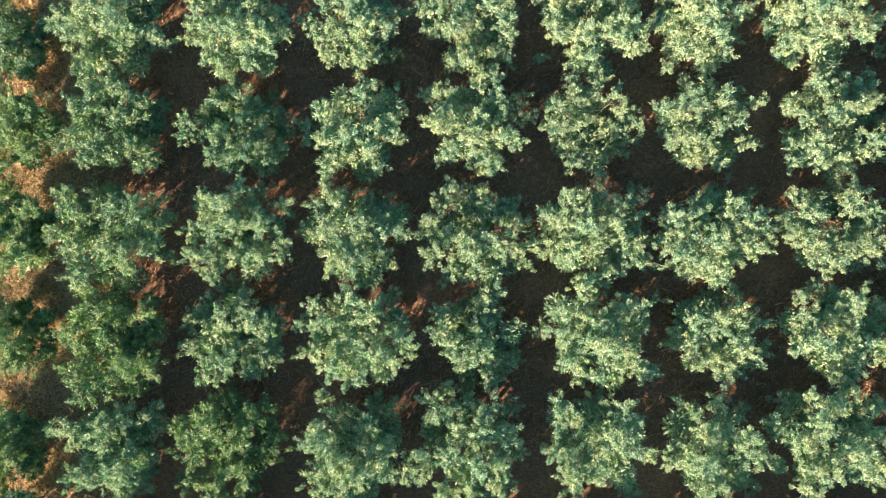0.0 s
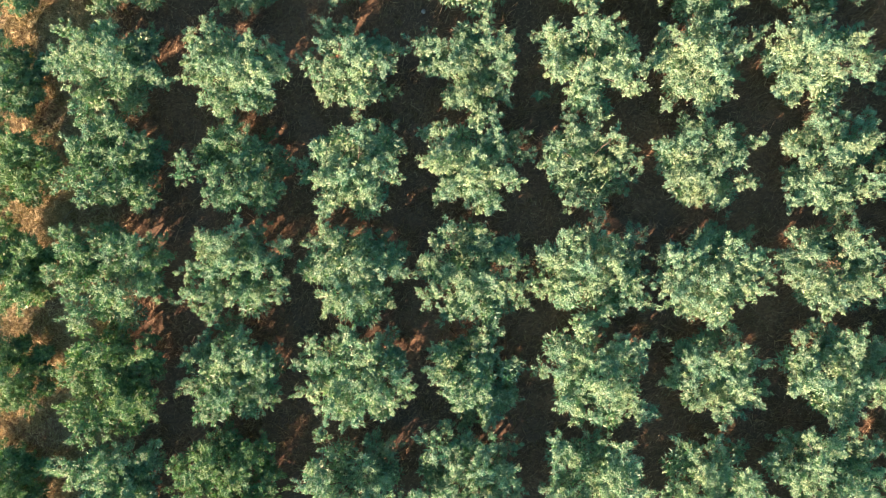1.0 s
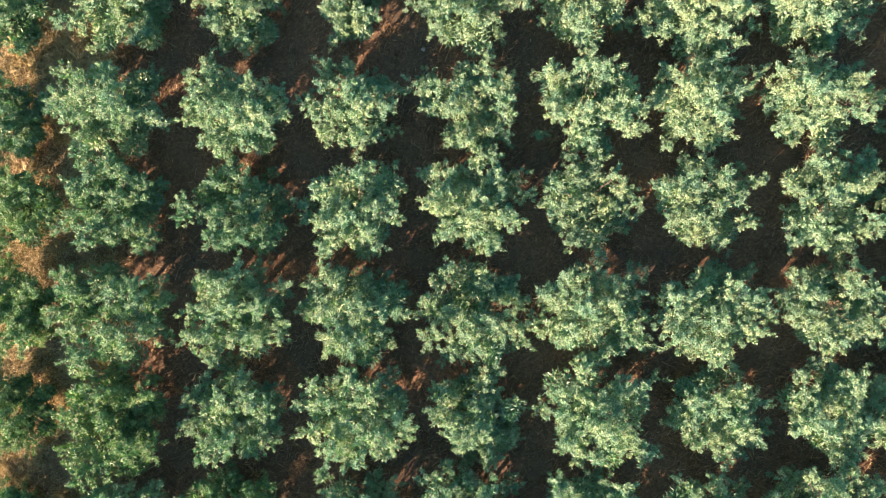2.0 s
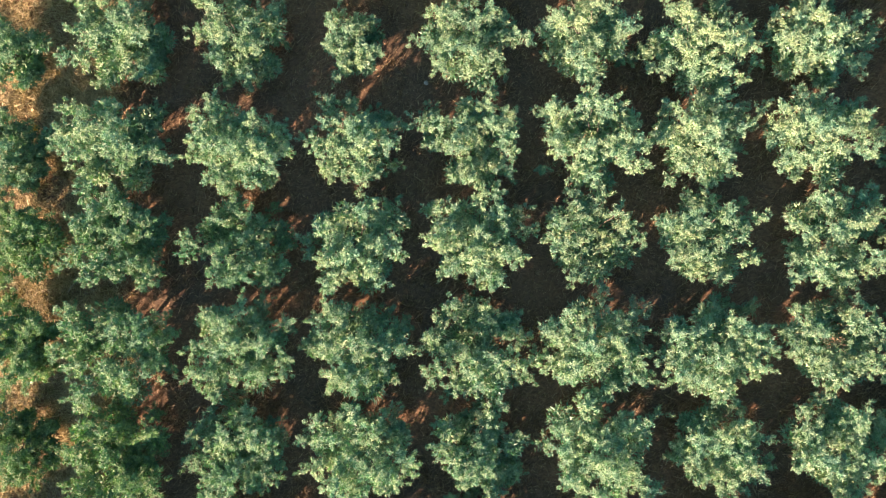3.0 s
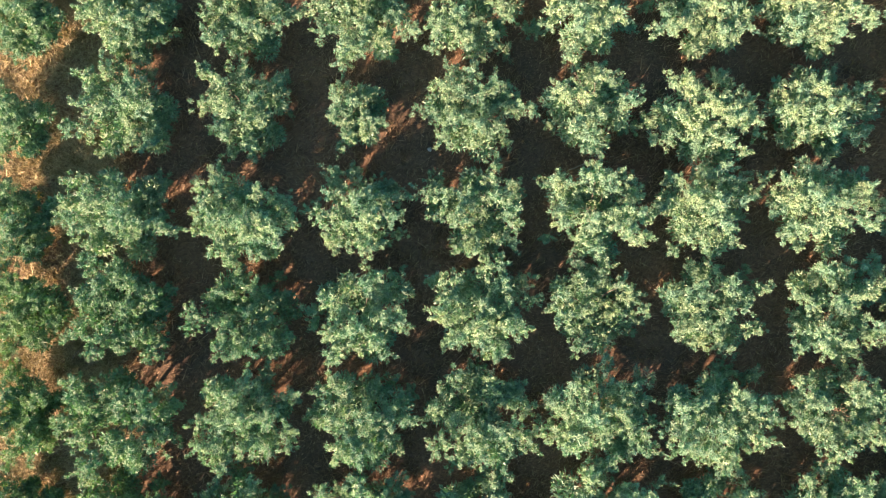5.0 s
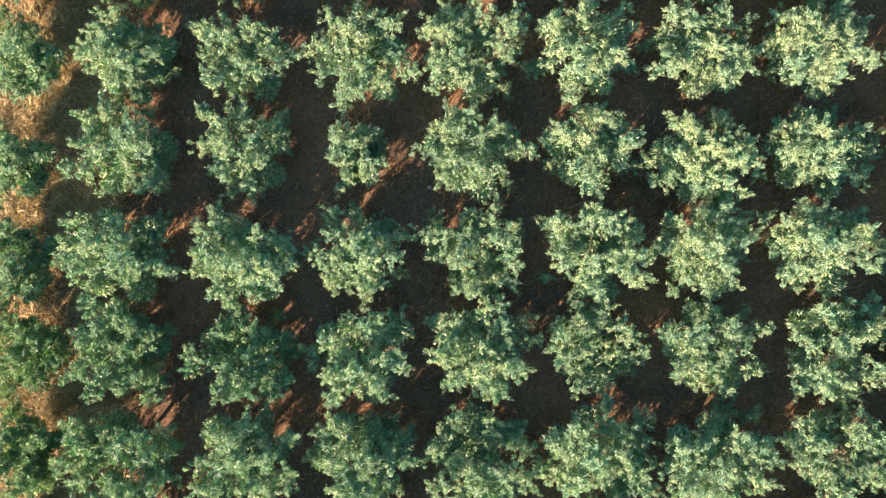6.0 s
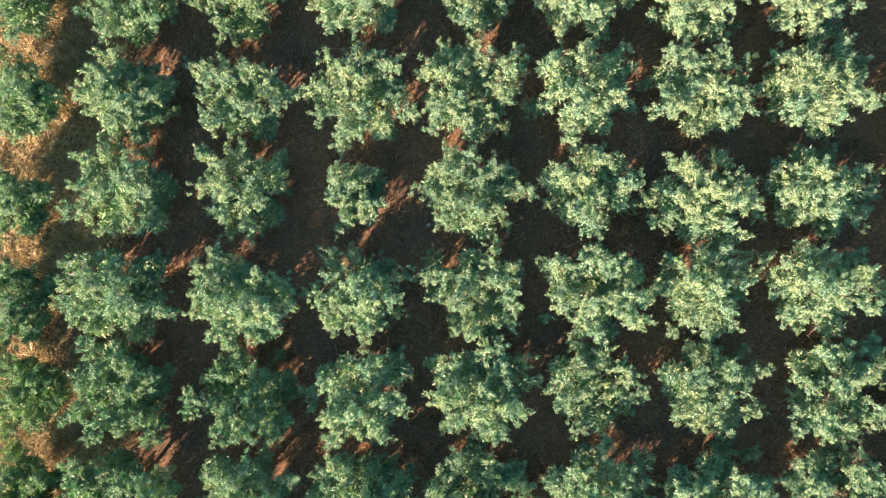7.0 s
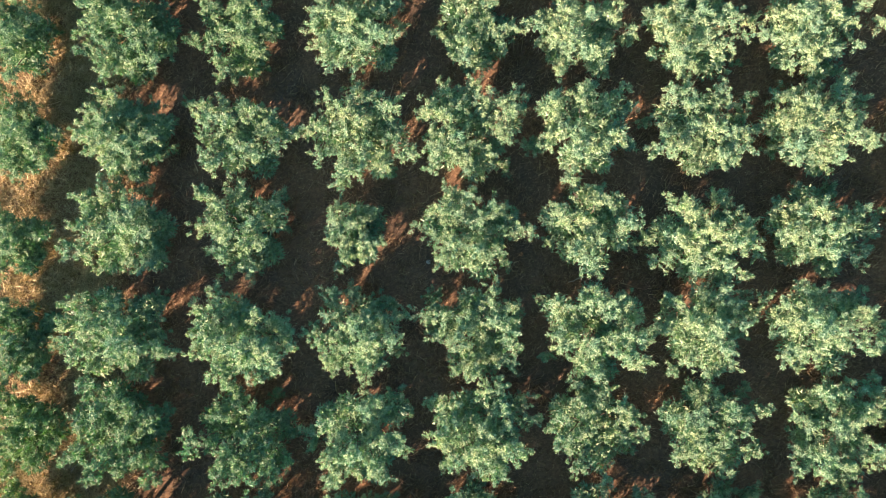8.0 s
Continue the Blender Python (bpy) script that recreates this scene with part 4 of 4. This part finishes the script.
orchard_tree(16.83, 14.59, [(149, 2.19, 2.5, 0.35), (106, 1.8, 1.2, 0.44), (60, 1.85, 1.0, 0.49), (162, 1.65, 2.1, 0.43), (145, 1.27, 2.9, 0.51), (119, 0.82, 3.4, 0.46), (-171, 1.63, 3.1, 0.51), (-142, 0.63, 2.8, 0.65), (-45, 0.22, 3.5, 0.46), (25, 1.18, 2.5, 0.47), (27, 1.89, 2.7, 0.37), (14, 2.71, 2.0, 0.33), (-4, 2.2, 2.0, 0.43), (-127, 1.27, 2.6, 0.47), (-90, 1.14, 3.3, 0.5), (-65, 1.68, 2.4, 0.35), (-25, 2.12, 2.1, 0.43), (-42, 2.09, 2.5, 0.35), (-166, 1.49, 1.3, 0.29), (-75, 1.87, 1.6, 0.29)], "pale",
             "round-headed pale sunlit-toned green orchard tree with loose open crown on bare soil", seed=48)
orchard_tree(-19.45, 19.07, [(119, 1.16, 2.1, 0.67), (82, 1.36, 1.6, 0.53), (11, 0.32, 3.2, 0.64), (8, 0.42, 1.5, 0.48), (-37, 1.04, 2.8, 0.47), (-42, 1.62, 2.3, 0.38), (-117, 1.18, 2.2, 0.59), (180, 1.58, 1.9, 0.67), (-98, 1.55, 1.8, 0.48), (118, 2.25, 1.7, 0.43)], "green",
             "small fresh green orchard tree with dense leafy crown in dry grass", seed=49, skirt=0.9)
orchard_tree(-14.47, 19.02, [(126, 2.28, 1.9, 0.43), (98, 1.37, 3.0, 0.51), (145, 2.04, 2.0, 0.43), (130, 0.6, 3.2, 0.64), (54, 0.89, 2.4, 0.59), (175, 1.53, 2.9, 0.46), (-180, 2.23, 2.2, 0.28), (-147, 0.8, 3.4, 0.57), (-54, 0.7, 3.3, 0.64), (-7, 1.33, 3.1, 0.46), (29, 1.43, 0.9, 0.54), (-40, 1.0, 1.0, 0.54), (-106, 1.34, 3.2, 0.5), (-79, 1.38, 2.7, 0.47), (-146, 1.34, 3.0, 0.35), (-17, 1.5, 1.4, 0.48), (-113, 1.87, 1.3, 0.39), (50, 1.77, 1.6, 0.38)], "grey",
             "round-headed grey-green orchard tree with lobed leafy crown on bare soil", seed=50, skirt=1.4)
orchard_tree(-9.25, 19.08, [(149, 2.73, 1.8, 0.34), (143, 1.96, 2.2, 0.43), (118, 1.35, 2.7, 0.37), (160, 1.49, 3.1, 0.41), (148, 0.49, 3.1, 0.51), (51, 1.06, 3.4, 0.41), (34, 1.48, 2.6, 0.42), (6, 1.31, 2.9, 0.46), (0, 1.89, 2.2, 0.47), (-3, 2.53, 2.2, 0.28), (-174, 1.48, 2.5, 0.35), (-160, 0.78, 2.4, 0.35), (-85, 0.47, 3.0, 0.42), (-143, 1.77, 2.7, 0.42), (-122, 1.75, 3.1, 0.42), (-108, 0.86, 2.7, 0.35), (-53, 1.3, 3.4, 0.41), (-36, 1.44, 1.9, 0.43), (111, 0.47, 1.2, 0.34), (-19, 1.89, 2.9, 0.32)], "grey",
             "round-headed grey-green orchard tree with loose open crown on bare soil", seed=51)
orchard_tree(-3.84, 18.96, [(132, 2.0, 3.0, 0.37), (93, 1.91, 2.7, 0.47), (62, 1.67, 3.0, 0.42), (143, 1.56, 1.9, 0.36), (118, 0.89, 3.4, 0.5), (72, 0.51, 3.0, 0.58), (35, 1.76, 3.4, 0.46), (172, 1.88, 2.9, 0.42), (177, 2.38, 2.1, 0.28), (171, 0.59, 3.1, 0.41), (12, 1.4, 2.6, 0.51), (-152, 1.84, 2.9, 0.42), (-128, 1.24, 2.7, 0.42), (-77, 0.84, 3.4, 0.41), (-52, 1.43, 2.9, 0.51), (-23, 2.33, 3.1, 0.42), (-109, 1.76, 3.3, 0.41), (-112, 2.23, 2.3, 0.38), (-88, 1.69, 3.4, 0.34), (-14, 1.71, 3.1, 0.35), (-49, 1.95, 1.3, 0.34)], "grey",
             "round-headed grey-green orchard tree with loose open crown on bare soil", seed=52)
orchard_tree(1.18, 19.27, [(122, 2.3, 2.2, 0.28), (122, 1.65, 3.0, 0.42), (85, 1.6, 3.2, 0.46), (112, 0.97, 2.9, 0.51), (57, 1.14, 3.3, 0.46), (159, 1.99, 3.4, 0.41), (168, 2.18, 2.6, 0.37), (35, 2.15, 3.1, 0.42), (22, 2.36, 2.4, 0.52), (14, 1.62, 3.6, 0.41), (169, 1.39, 3.8, 0.41), (-165, 1.68, 2.7, 0.47), (-142, 2.05, 3.3, 0.5), (-135, 2.51, 2.4, 0.33), (-115, 1.18, 2.7, 0.58), (-94, 1.59, 2.8, 0.42), (-142, 1.12, 3.6, 0.45), (-7, 1.24, 3.2, 0.37), (-25, 1.5, 3.2, 0.32), (-65, 1.47, 2.7, 0.47), (-46, 2.16, 1.2, 0.39), (-16, 2.79, 1.4, 0.44), (-6, 0.56, 1.8, 0.43)], "grey",
             "round-headed grey-green orchard tree with lobed leafy crown on bare soil", seed=53)
orchard_tree(6.29, 19.30, [(140, 1.74, 2.8, 0.42), (160, 1.8, 3.5, 0.32), (109, 1.12, 3.7, 0.41), (87, 1.51, 3.3, 0.32), (42, 1.12, 2.7, 0.47), (44, 2.21, 2.6, 0.33), (21, 2.17, 2.4, 0.28), (62, 0.69, 1.3, 0.44), (-162, 1.5, 3.4, 0.37), (-153, 1.89, 2.6, 0.42), (-148, 0.64, 3.3, 0.46), (-117, 1.16, 3.8, 0.5), (-168, 1.08, 3.4, 0.37), (-31, 1.39, 3.2, 0.41), (-71, 1.29, 3.4, 0.41), (-90, 1.43, 3.0, 0.35), (-159, 2.18, 1.2, 0.29), (-24, 2.21, 1.9, 0.33), (7, 3.06, 1.0, 0.34), (-5, 0.81, 1.5, 0.43), (161, 1.24, 2.6, 0.28)], "pale",
             "round-headed pale sunlit-toned green orchard tree with loose open crown on bare soil", seed=54, skirt=1.2)
orchard_tree(11.68, 19.14, [(134, 2.16, 2.6, 0.42), (113, 2.01, 2.3, 0.42), (119, 1.25, 2.9, 0.42), (74, 1.46, 2.6, 0.42), (53, 1.4, 2.7, 0.47), (34, 2.59, 1.7, 0.38), (68, 2.08, 2.5, 0.23), (-169, 1.74, 2.4, 0.42), (-156, 2.3, 2.4, 0.42), (-146, 1.85, 3.1, 0.46), (-177, 0.76, 3.0, 0.42), (-143, 1.06, 2.9, 0.42), (-24, 0.18, 3.2, 0.46), (-25, 1.1, 3.3, 0.5), (-1, 2.22, 2.1, 0.36), (-27, 2.0, 2.8, 0.33), (-89, 1.23, 2.5, 0.52), (-73, 1.53, 3.4, 0.41), (-101, 1.76, 2.4, 0.33), (-50, 1.57, 3.3, 0.32), (104, 1.08, 1.1, 0.34), (20, 2.03, 1.6, 0.36), (-40, 0.7, 1.4, 0.39)], "pale",
             "round-headed pale sunlit-toned green orchard tree with loose open crown on bare soil", seed=55, skirt=1.2)
orchard_tree(16.78, 19.29, [(147, 2.15, 2.3, 0.38), (131, 1.86, 2.4, 0.38), (90, 1.6, 2.0, 0.48), (63, 1.88, 2.8, 0.42), (48, 1.56, 2.9, 0.32), (178, 1.82, 2.9, 0.42), (154, 1.43, 3.1, 0.46), (150, 0.86, 3.5, 0.5), (151, 0.19, 3.3, 0.46), (64, 1.48, 2.7, 0.37), (6, 1.03, 3.2, 0.46), (-35, 1.03, 3.7, 0.45), (-18, 2.05, 3.0, 0.42), (-165, 1.24, 3.6, 0.45), (-150, 2.08, 3.6, 0.41), (-119, 1.29, 3.2, 0.51), (-65, 0.97, 3.1, 0.51), (-129, 2.09, 3.3, 0.37), (-79, 1.59, 2.6, 0.47), (-71, 1.62, 3.4, 0.32), (-150, 1.68, 1.1, 0.44), (27, 2.42, 1.8, 0.36), (-24, 2.37, 2.7, 0.23)], "pale",
             "round-headed pale sunlit-toned green orchard tree with loose open crown on bare soil", seed=56)
orchard_tree(-19.41, 23.62, [(117, 1.18, 2.2, 0.71), (44, 1.2, 2.8, 0.51), (-40, 0.43, 3.2, 0.57), (86, 0.66, 0.9, 0.49), (-97, 1.06, 2.9, 0.51), (-38, 0.55, 1.1, 0.44), (-170, 1.0, 2.9, 0.65), (-87, 1.93, 2.9, 0.37), (24, 1.11, 0.7, 0.25)], "green",
             "round-headed fresh green orchard tree with lobed leafy crown in dry grass", seed=57, skirt=0.9)
orchard_tree(-14.41, 23.86, [(142, 1.35, 2.8, 0.65), (70, 0.91, 3.1, 0.51), (-154, 0.93, 3.6, 0.57), (5, 0.34, 3.8, 0.56), (-148, 1.92, 2.2, 0.52), (-113, 0.98, 2.7, 0.65), (-26, 1.13, 3.0, 0.65), (32, 1.6, 2.0, 0.48), (-108, 2.19, 2.9, 0.46), (-75, 1.78, 2.9, 0.51), (-47, 2.28, 3.2, 0.51), (-16, 1.66, 1.9, 0.52), (68, 1.67, 3.3, 0.69), (114, 2.03, 2.8, 0.58), (-34, 1.6, 1.2, 0.37)], "green",
             "round-headed fresh green orchard tree with dense leafy crown on bare soil", seed=58, skirt=1.4)
orchard_tree(-9.27, 23.74, [(145, 1.57, 2.9, 0.46), (78, 0.81, 3.2, 0.57), (22, 1.29, 3.3, 0.5), (-170, 2.11, 2.1, 0.36), (-159, 1.5, 2.2, 0.47), (-48, 0.48, 2.9, 0.58), (-1, 1.25, 2.5, 0.47), (-51, 1.23, 2.7, 0.42), (-155, 0.59, 2.5, 0.42), (-116, 1.63, 2.8, 0.35), (-111, 2.1, 2.2, 0.35), (-105, 1.63, 1.1, 0.39), (-62, 1.29, 0.9, 0.49), (97, 2.03, 2.5, 0.66), (7, 1.42, 1.0, 0.34)], "green",
             "round-headed fresh green orchard tree with loose open crown on bare soil", seed=59)
orchard_tree(-3.98, 23.88, [(155, 1.37, 2.5, 0.66), (179, 0.11, 3.6, 0.57), (30, 1.18, 2.4, 0.47), (-176, 1.91, 2.4, 0.35), (-144, 1.78, 2.9, 0.51), (-118, 0.93, 3.0, 0.51), (-74, 1.09, 2.9, 0.51), (-39, 1.11, 3.4, 0.46), (-14, 1.56, 2.3, 0.42), (4, 2.01, 1.8, 0.29), (-121, 1.97, 2.5, 0.42), (-90, 1.67, 2.4, 0.42), (-38, 1.83, 1.2, 0.44), (98, 1.78, 2.4, 0.71), (55, 1.84, 2.7, 0.51), (25, 1.98, 2.4, 0.33)], "pale",
             "round-headed pale sunlit-toned green orchard tree with lobed leafy crown on bare soil", seed=60)
orchard_tree(1.41, 23.85, [(162, 1.11, 1.6, 0.39), (-166, 1.37, 1.7, 0.43), (-136, 0.79, 2.9, 0.51), (-95, 0.69, 2.5, 0.52), (-103, 1.55, 3.3, 0.41), (-29, 0.76, 3.1, 0.46), (-8, 1.6, 2.6, 0.42), (-2, 2.22, 2.5, 0.23), (70, 0.57, 2.6, 0.51), (-39, 1.54, 2.5, 0.35), (-100, 1.71, 1.4, 0.36), (-118, 1.48, 2.0, 0.33), (53, 1.12, 3.0, 0.46), (122, 1.05, 2.7, 0.42), (-175, 1.59, 1.5, 0.34), (84, 1.73, 2.8, 0.65)], "grey",
             "round-headed grey-green orchard tree with loose open crown on bare soil", seed=61)
orchard_tree(6.17, 23.73, [(174, 1.78, 2.5, 0.47), (155, 0.98, 3.3, 0.5), (-157, 1.36, 3.2, 0.51), (-162, 1.96, 2.1, 0.33), (-128, 1.19, 3.7, 0.56), (-83, 1.14, 3.0, 0.51), (-62, 1.4, 3.0, 0.46), (21, 1.19, 3.2, 0.51), (-3, 2.26, 2.6, 0.35), (-11, 2.0, 1.7, 0.34), (-116, 1.84, 2.7, 0.42), (-118, 2.37, 3.0, 0.28), (-63, 1.84, 2.0, 0.48), (62, 0.07, 3.6, 0.45), (103, 1.63, 3.1, 0.69), (49, 1.71, 3.2, 0.57)], "pale",
             "round-headed pale sunlit-toned green orchard tree with lobed leafy crown on bare soil", seed=62, skirt=1.2)
orchard_tree(11.29, 23.67, [(170, 1.85, 2.9, 0.51), (149, 1.11, 2.9, 0.51), (-167, 1.56, 3.1, 0.51), (125, 0.3, 3.5, 0.5), (4, 0.89, 3.3, 0.55), (-148, 2.07, 2.1, 0.33), (-131, 1.83, 3.7, 0.57), (-82, 0.66, 2.8, 0.58), (-46, 1.31, 2.9, 0.46), (-103, 1.82, 2.7, 0.42), (-113, 2.27, 3.1, 0.23), (6, 2.63, 2.1, 0.33), (19, 1.57, 3.1, 0.32), (-46, 1.91, 1.1, 0.44), (105, 1.65, 2.8, 0.65), (63, 1.5, 3.2, 0.57), (-14, 2.06, 3.0, 0.23), (-31, 2.46, 1.1, 0.29)], "pale",
             "round-headed pale sunlit-toned green orchard tree with loose open crown on bare soil", seed=63, skirt=1.2)
orchard_tree(16.64, 23.58, [(167, 1.92, 2.8, 0.37), (-173, 2.18, 2.6, 0.37), (-164, 1.4, 3.0, 0.51), (-156, 0.48, 3.2, 0.51), (62, 0.59, 3.2, 0.57), (27, 2.13, 2.5, 0.42), (10, 1.28, 2.5, 0.47), (-121, 1.41, 3.2, 0.57), (-82, 0.91, 3.0, 0.42), (-128, 2.24, 3.0, 0.32), (-93, 1.51, 2.4, 0.47), (-27, 1.85, 2.7, 0.33), (-59, 1.26, 2.7, 0.28), (-142, 1.3, 1.7, 0.36), (146, 1.01, 3.5, 0.5), (91, 1.75, 2.9, 0.65), (-55, 1.92, 1.6, 0.36), (4, 2.93, 2.5, 0.33), (2, 2.07, 1.3, 0.36), (169, 1.43, 3.7, 0.45)], "pale",
             "round-headed pale sunlit-toned green orchard tree with loose open crown on bare soil", seed=64)

# ---- unseen outer rows, added around the trees drawn one by one for shade and closure ----
def far_tree(x, y, seed):
    rng = random.Random(seed)
    boughs = []
    for k in range(13):
        out = rng.choice([0.5, 1.1, 1.6, 1.9])
        boughs.append((rng.uniform(0, 360), out, rng.uniform(3.2, 3.8) - 0.22 * out * out, rng.uniform(0.45, 0.68)))
    return orchard_tree(x, y, boughs, rng.choice(["grey", "green", "pale"]), "round-headed grey-green orchard tree added in unseen outer rows", 850.0, 900 + seed, 4, 2.7, 1.6)


first_far = [far_tree(-14.7, -13.6, 1), far_tree(-9.3, -13.6, 2), far_tree(-3.9, -13.6, 3)]
rng = random.Random(8)
spots = [(-14.7 + 5.35 * c, y) for y in (-13.6, -18.3, 28.5, 33.2) for c in range(0, 9)][3:]
spots += [(-19.3, y) for y in (-13.4, -18.2, 28.3, 33.1)]
spots += [(x, -8.8 + 4.66 * k) for x in (22.9, 28.2) for k in range(0, 8)]
for x, y in spots:
    copy_thing(rng.choice(first_far), pose(x + rng.uniform(-0.3, 0.3), y + rng.uniform(-0.3, 0.3), -0.02, 0, 0, rng.uniform(0, 360)))


# ---- small things on the ground ----
def stone_material():
    m, n, l = material("pale_stone")
    geo = n.new("ShaderNodeNewGeometry")
    grain = noise_node(n, l, 25.0, 5.0, 0.65, geo.outputs["Position"])
    tone = ramp(n, [(0.3, (0.24, 0.22, 0.20)), (0.7, (0.48, 0.46, 0.43))])
    l.new(grain.outputs[0], tone.inputs[0])
    bsdf = n.new("ShaderNodeBsdfPrincipled")
    bsdf.inputs["Roughness"].default_value = 0.9
    l.new(tone.outputs[0], bsdf.inputs["Base Color"])
    out = n.new("ShaderNodeOutputMaterial")
    l.new(bsdf.outputs[0], out.inputs[0])
    return m


STONE = stone_material()


def stone(x, y, size, seed):
    rng = random.Random(seed)
    bm = bmesh.new()
    bmesh.ops.create_icosphere(bm, subdivisions=2, radius=size)
    for v in bm.verts:
        v.co *= 1.0 + 0.28 * noise.noise(v.co / size * 1.3 + Vector((seed, 0, 0)))
        v.co.z = v.co.z * 0.6 + size * 0.35
    me = bpy.data.meshes.new("stone")
    bm.to_mesh(me)
    bm.free()
    me.materials.append(STONE)
    ob = tagged(new("stone", me), "pale grey weathered field stone on brown soil", "stone", "stones between the rows")
    ob.matrix_world = pose(x, y, 0, 0, 0, rng.uniform(0, 360))
    return ob


stone(-0.84, 13.14, 0.11, 1)
stone(-0.16, -3.33, 0.05, 2)


def dead_branch(x, y, heading, length, seed):
    rng = np.random.default_rng(seed)
    thing = tagged(new("dead_branch"), "bare bleached branch fallen on the soil", "branch", "fallen branches")
    thing.matrix_world = pose(x, y, 0.03, 0, 0, heading)
    steps = np.linspace(0, length, 7)
    line = np.stack([steps, rng.normal(size=7) * 0.03, 0.05 + np.abs(rng.normal(size=7)) * 0.03], 1)
    v, f = tube(line, np.linspace(0.022, 0.006, 7), 6)
    part("stem", mesh_from("stem", v, f, DRY_WOOD, True), thing)
    for k in (2, 3, 5):
        a = rng.choice([-1, 1]) * rng.uniform(0.5, 0.9)
        run = np.linspace(0, length * 0.35, 4)[:, None]
        v, f = tube(line[k] + run * np.array([math.cos(a), math.sin(a), 0.12]), np.linspace(0.01, 0.004, 4), 5)
        part("twig", mesh_from("twig", v, f, DRY_WOOD, True), thing)
    return thing


DRY_WOOD = straw_material("bleached_wood", (0.36, 0.31, 0.26), (0.42, 0.37, 0.31), (0.48, 0.43, 0.36))
dead_branch(-18.13, 3.13, 50, 1.1, 31)
dead_branch(-17.66, 3.81, 48, 0.9, 32)
dead_branch(5.87, 12.12, 20, 1.6, 33)


BROWN = straw_material("withered_leaf", (0.13, 0.085, 0.050), (0.24, 0.160, 0.090), (0.36, 0.260, 0.155))


def withered_sprig(x, y, z, radius, seed):
    """A spray of brown dead leaves on its broken twig, caught in a crown."""
    rng = np.random.default_rng(seed)
    sprig = tagged(new("withered_sprig"), "broken sprig of withered brown leaves caught in a tree crown", "branch", "withered sprigs in the crowns")
    sprig.matrix_world = pose(x, y, z, 0, 0, rng.uniform(0, 360))
    v, f = tube([(-0.9 * radius, 0, -0.9), (-0.3 * radius, 0.03, -0.25), (0.5 * radius, 0, 0.1)], [0.016, 0.012, 0.005], 6)
    part("twig", mesh_from("twig", v, f, BARK, True), sprig)
    n = int(700 * radius * radius)
    puff = unit(rng.normal(size=(n, 3))) * (rng.random(n)[:, None] ** 0.5) * radius * np.array([1.2, 0.8, 0.4])
    v, f = leaf_blades(rng, puff, puff + rng.normal(size=(n, 3)) * 0.2, rng.normal(size=(n, 3)) * 0.5 + np.array([0, 0, 0.8]), 1.1)
    part("foliage", mesh_from("foliage", v, f, BROWN), sprig)
    return sprig


withered_sprig(17.20, 1.00, 3.1, 0.55, 41)
withered_sprig(6.30, 9.75, 3.5, 0.40, 42)
withered_sprig(5.35, 15.05, 2.9, 0.32, 43)
withered_sprig(16.90, 5.20, 2.9, 0.45, 44)


def yellow_plant(x, y):
    rng = np.random.default_rng(77)
    plant = tagged(new("yellow_plant"), "small yellow-leaved weed in dry grass", "plant")
    plant.matrix_world = pose(x, y, 0)
    n = 160
    way = unit(np.stack([rng.normal(size=n), rng.normal(size=n), rng.uniform(0.2, 1.4, n)], 1))
    v, f = leaf_blades(rng, way * rng.uniform(0.04, 0.14, n)[:, None] + np.array([0, 0, 0.08]), way, rng.normal(size=(n, 3)) * 0.5 + np.array([0, 0, 1.0]), 1.0, 0.10, 0.05)
    part("foliage", mesh_from("foliage", v, f, straw_material("yellow_leaf", (0.40, 0.28, 0.03), (0.60, 0.44, 0.06), (0.70, 0.55, 0.12))), plant)
    v, f = tube([(0, 0, -0.02), (0.01, 0, 0.06), (0, 0.01, 0.14)], [0.012, 0.009, 0.005], 6)
    part("stem", mesh_from("stem", v, f, BARK, True), plant)
    return plant


yellow_plant(-19.65, 11.01)
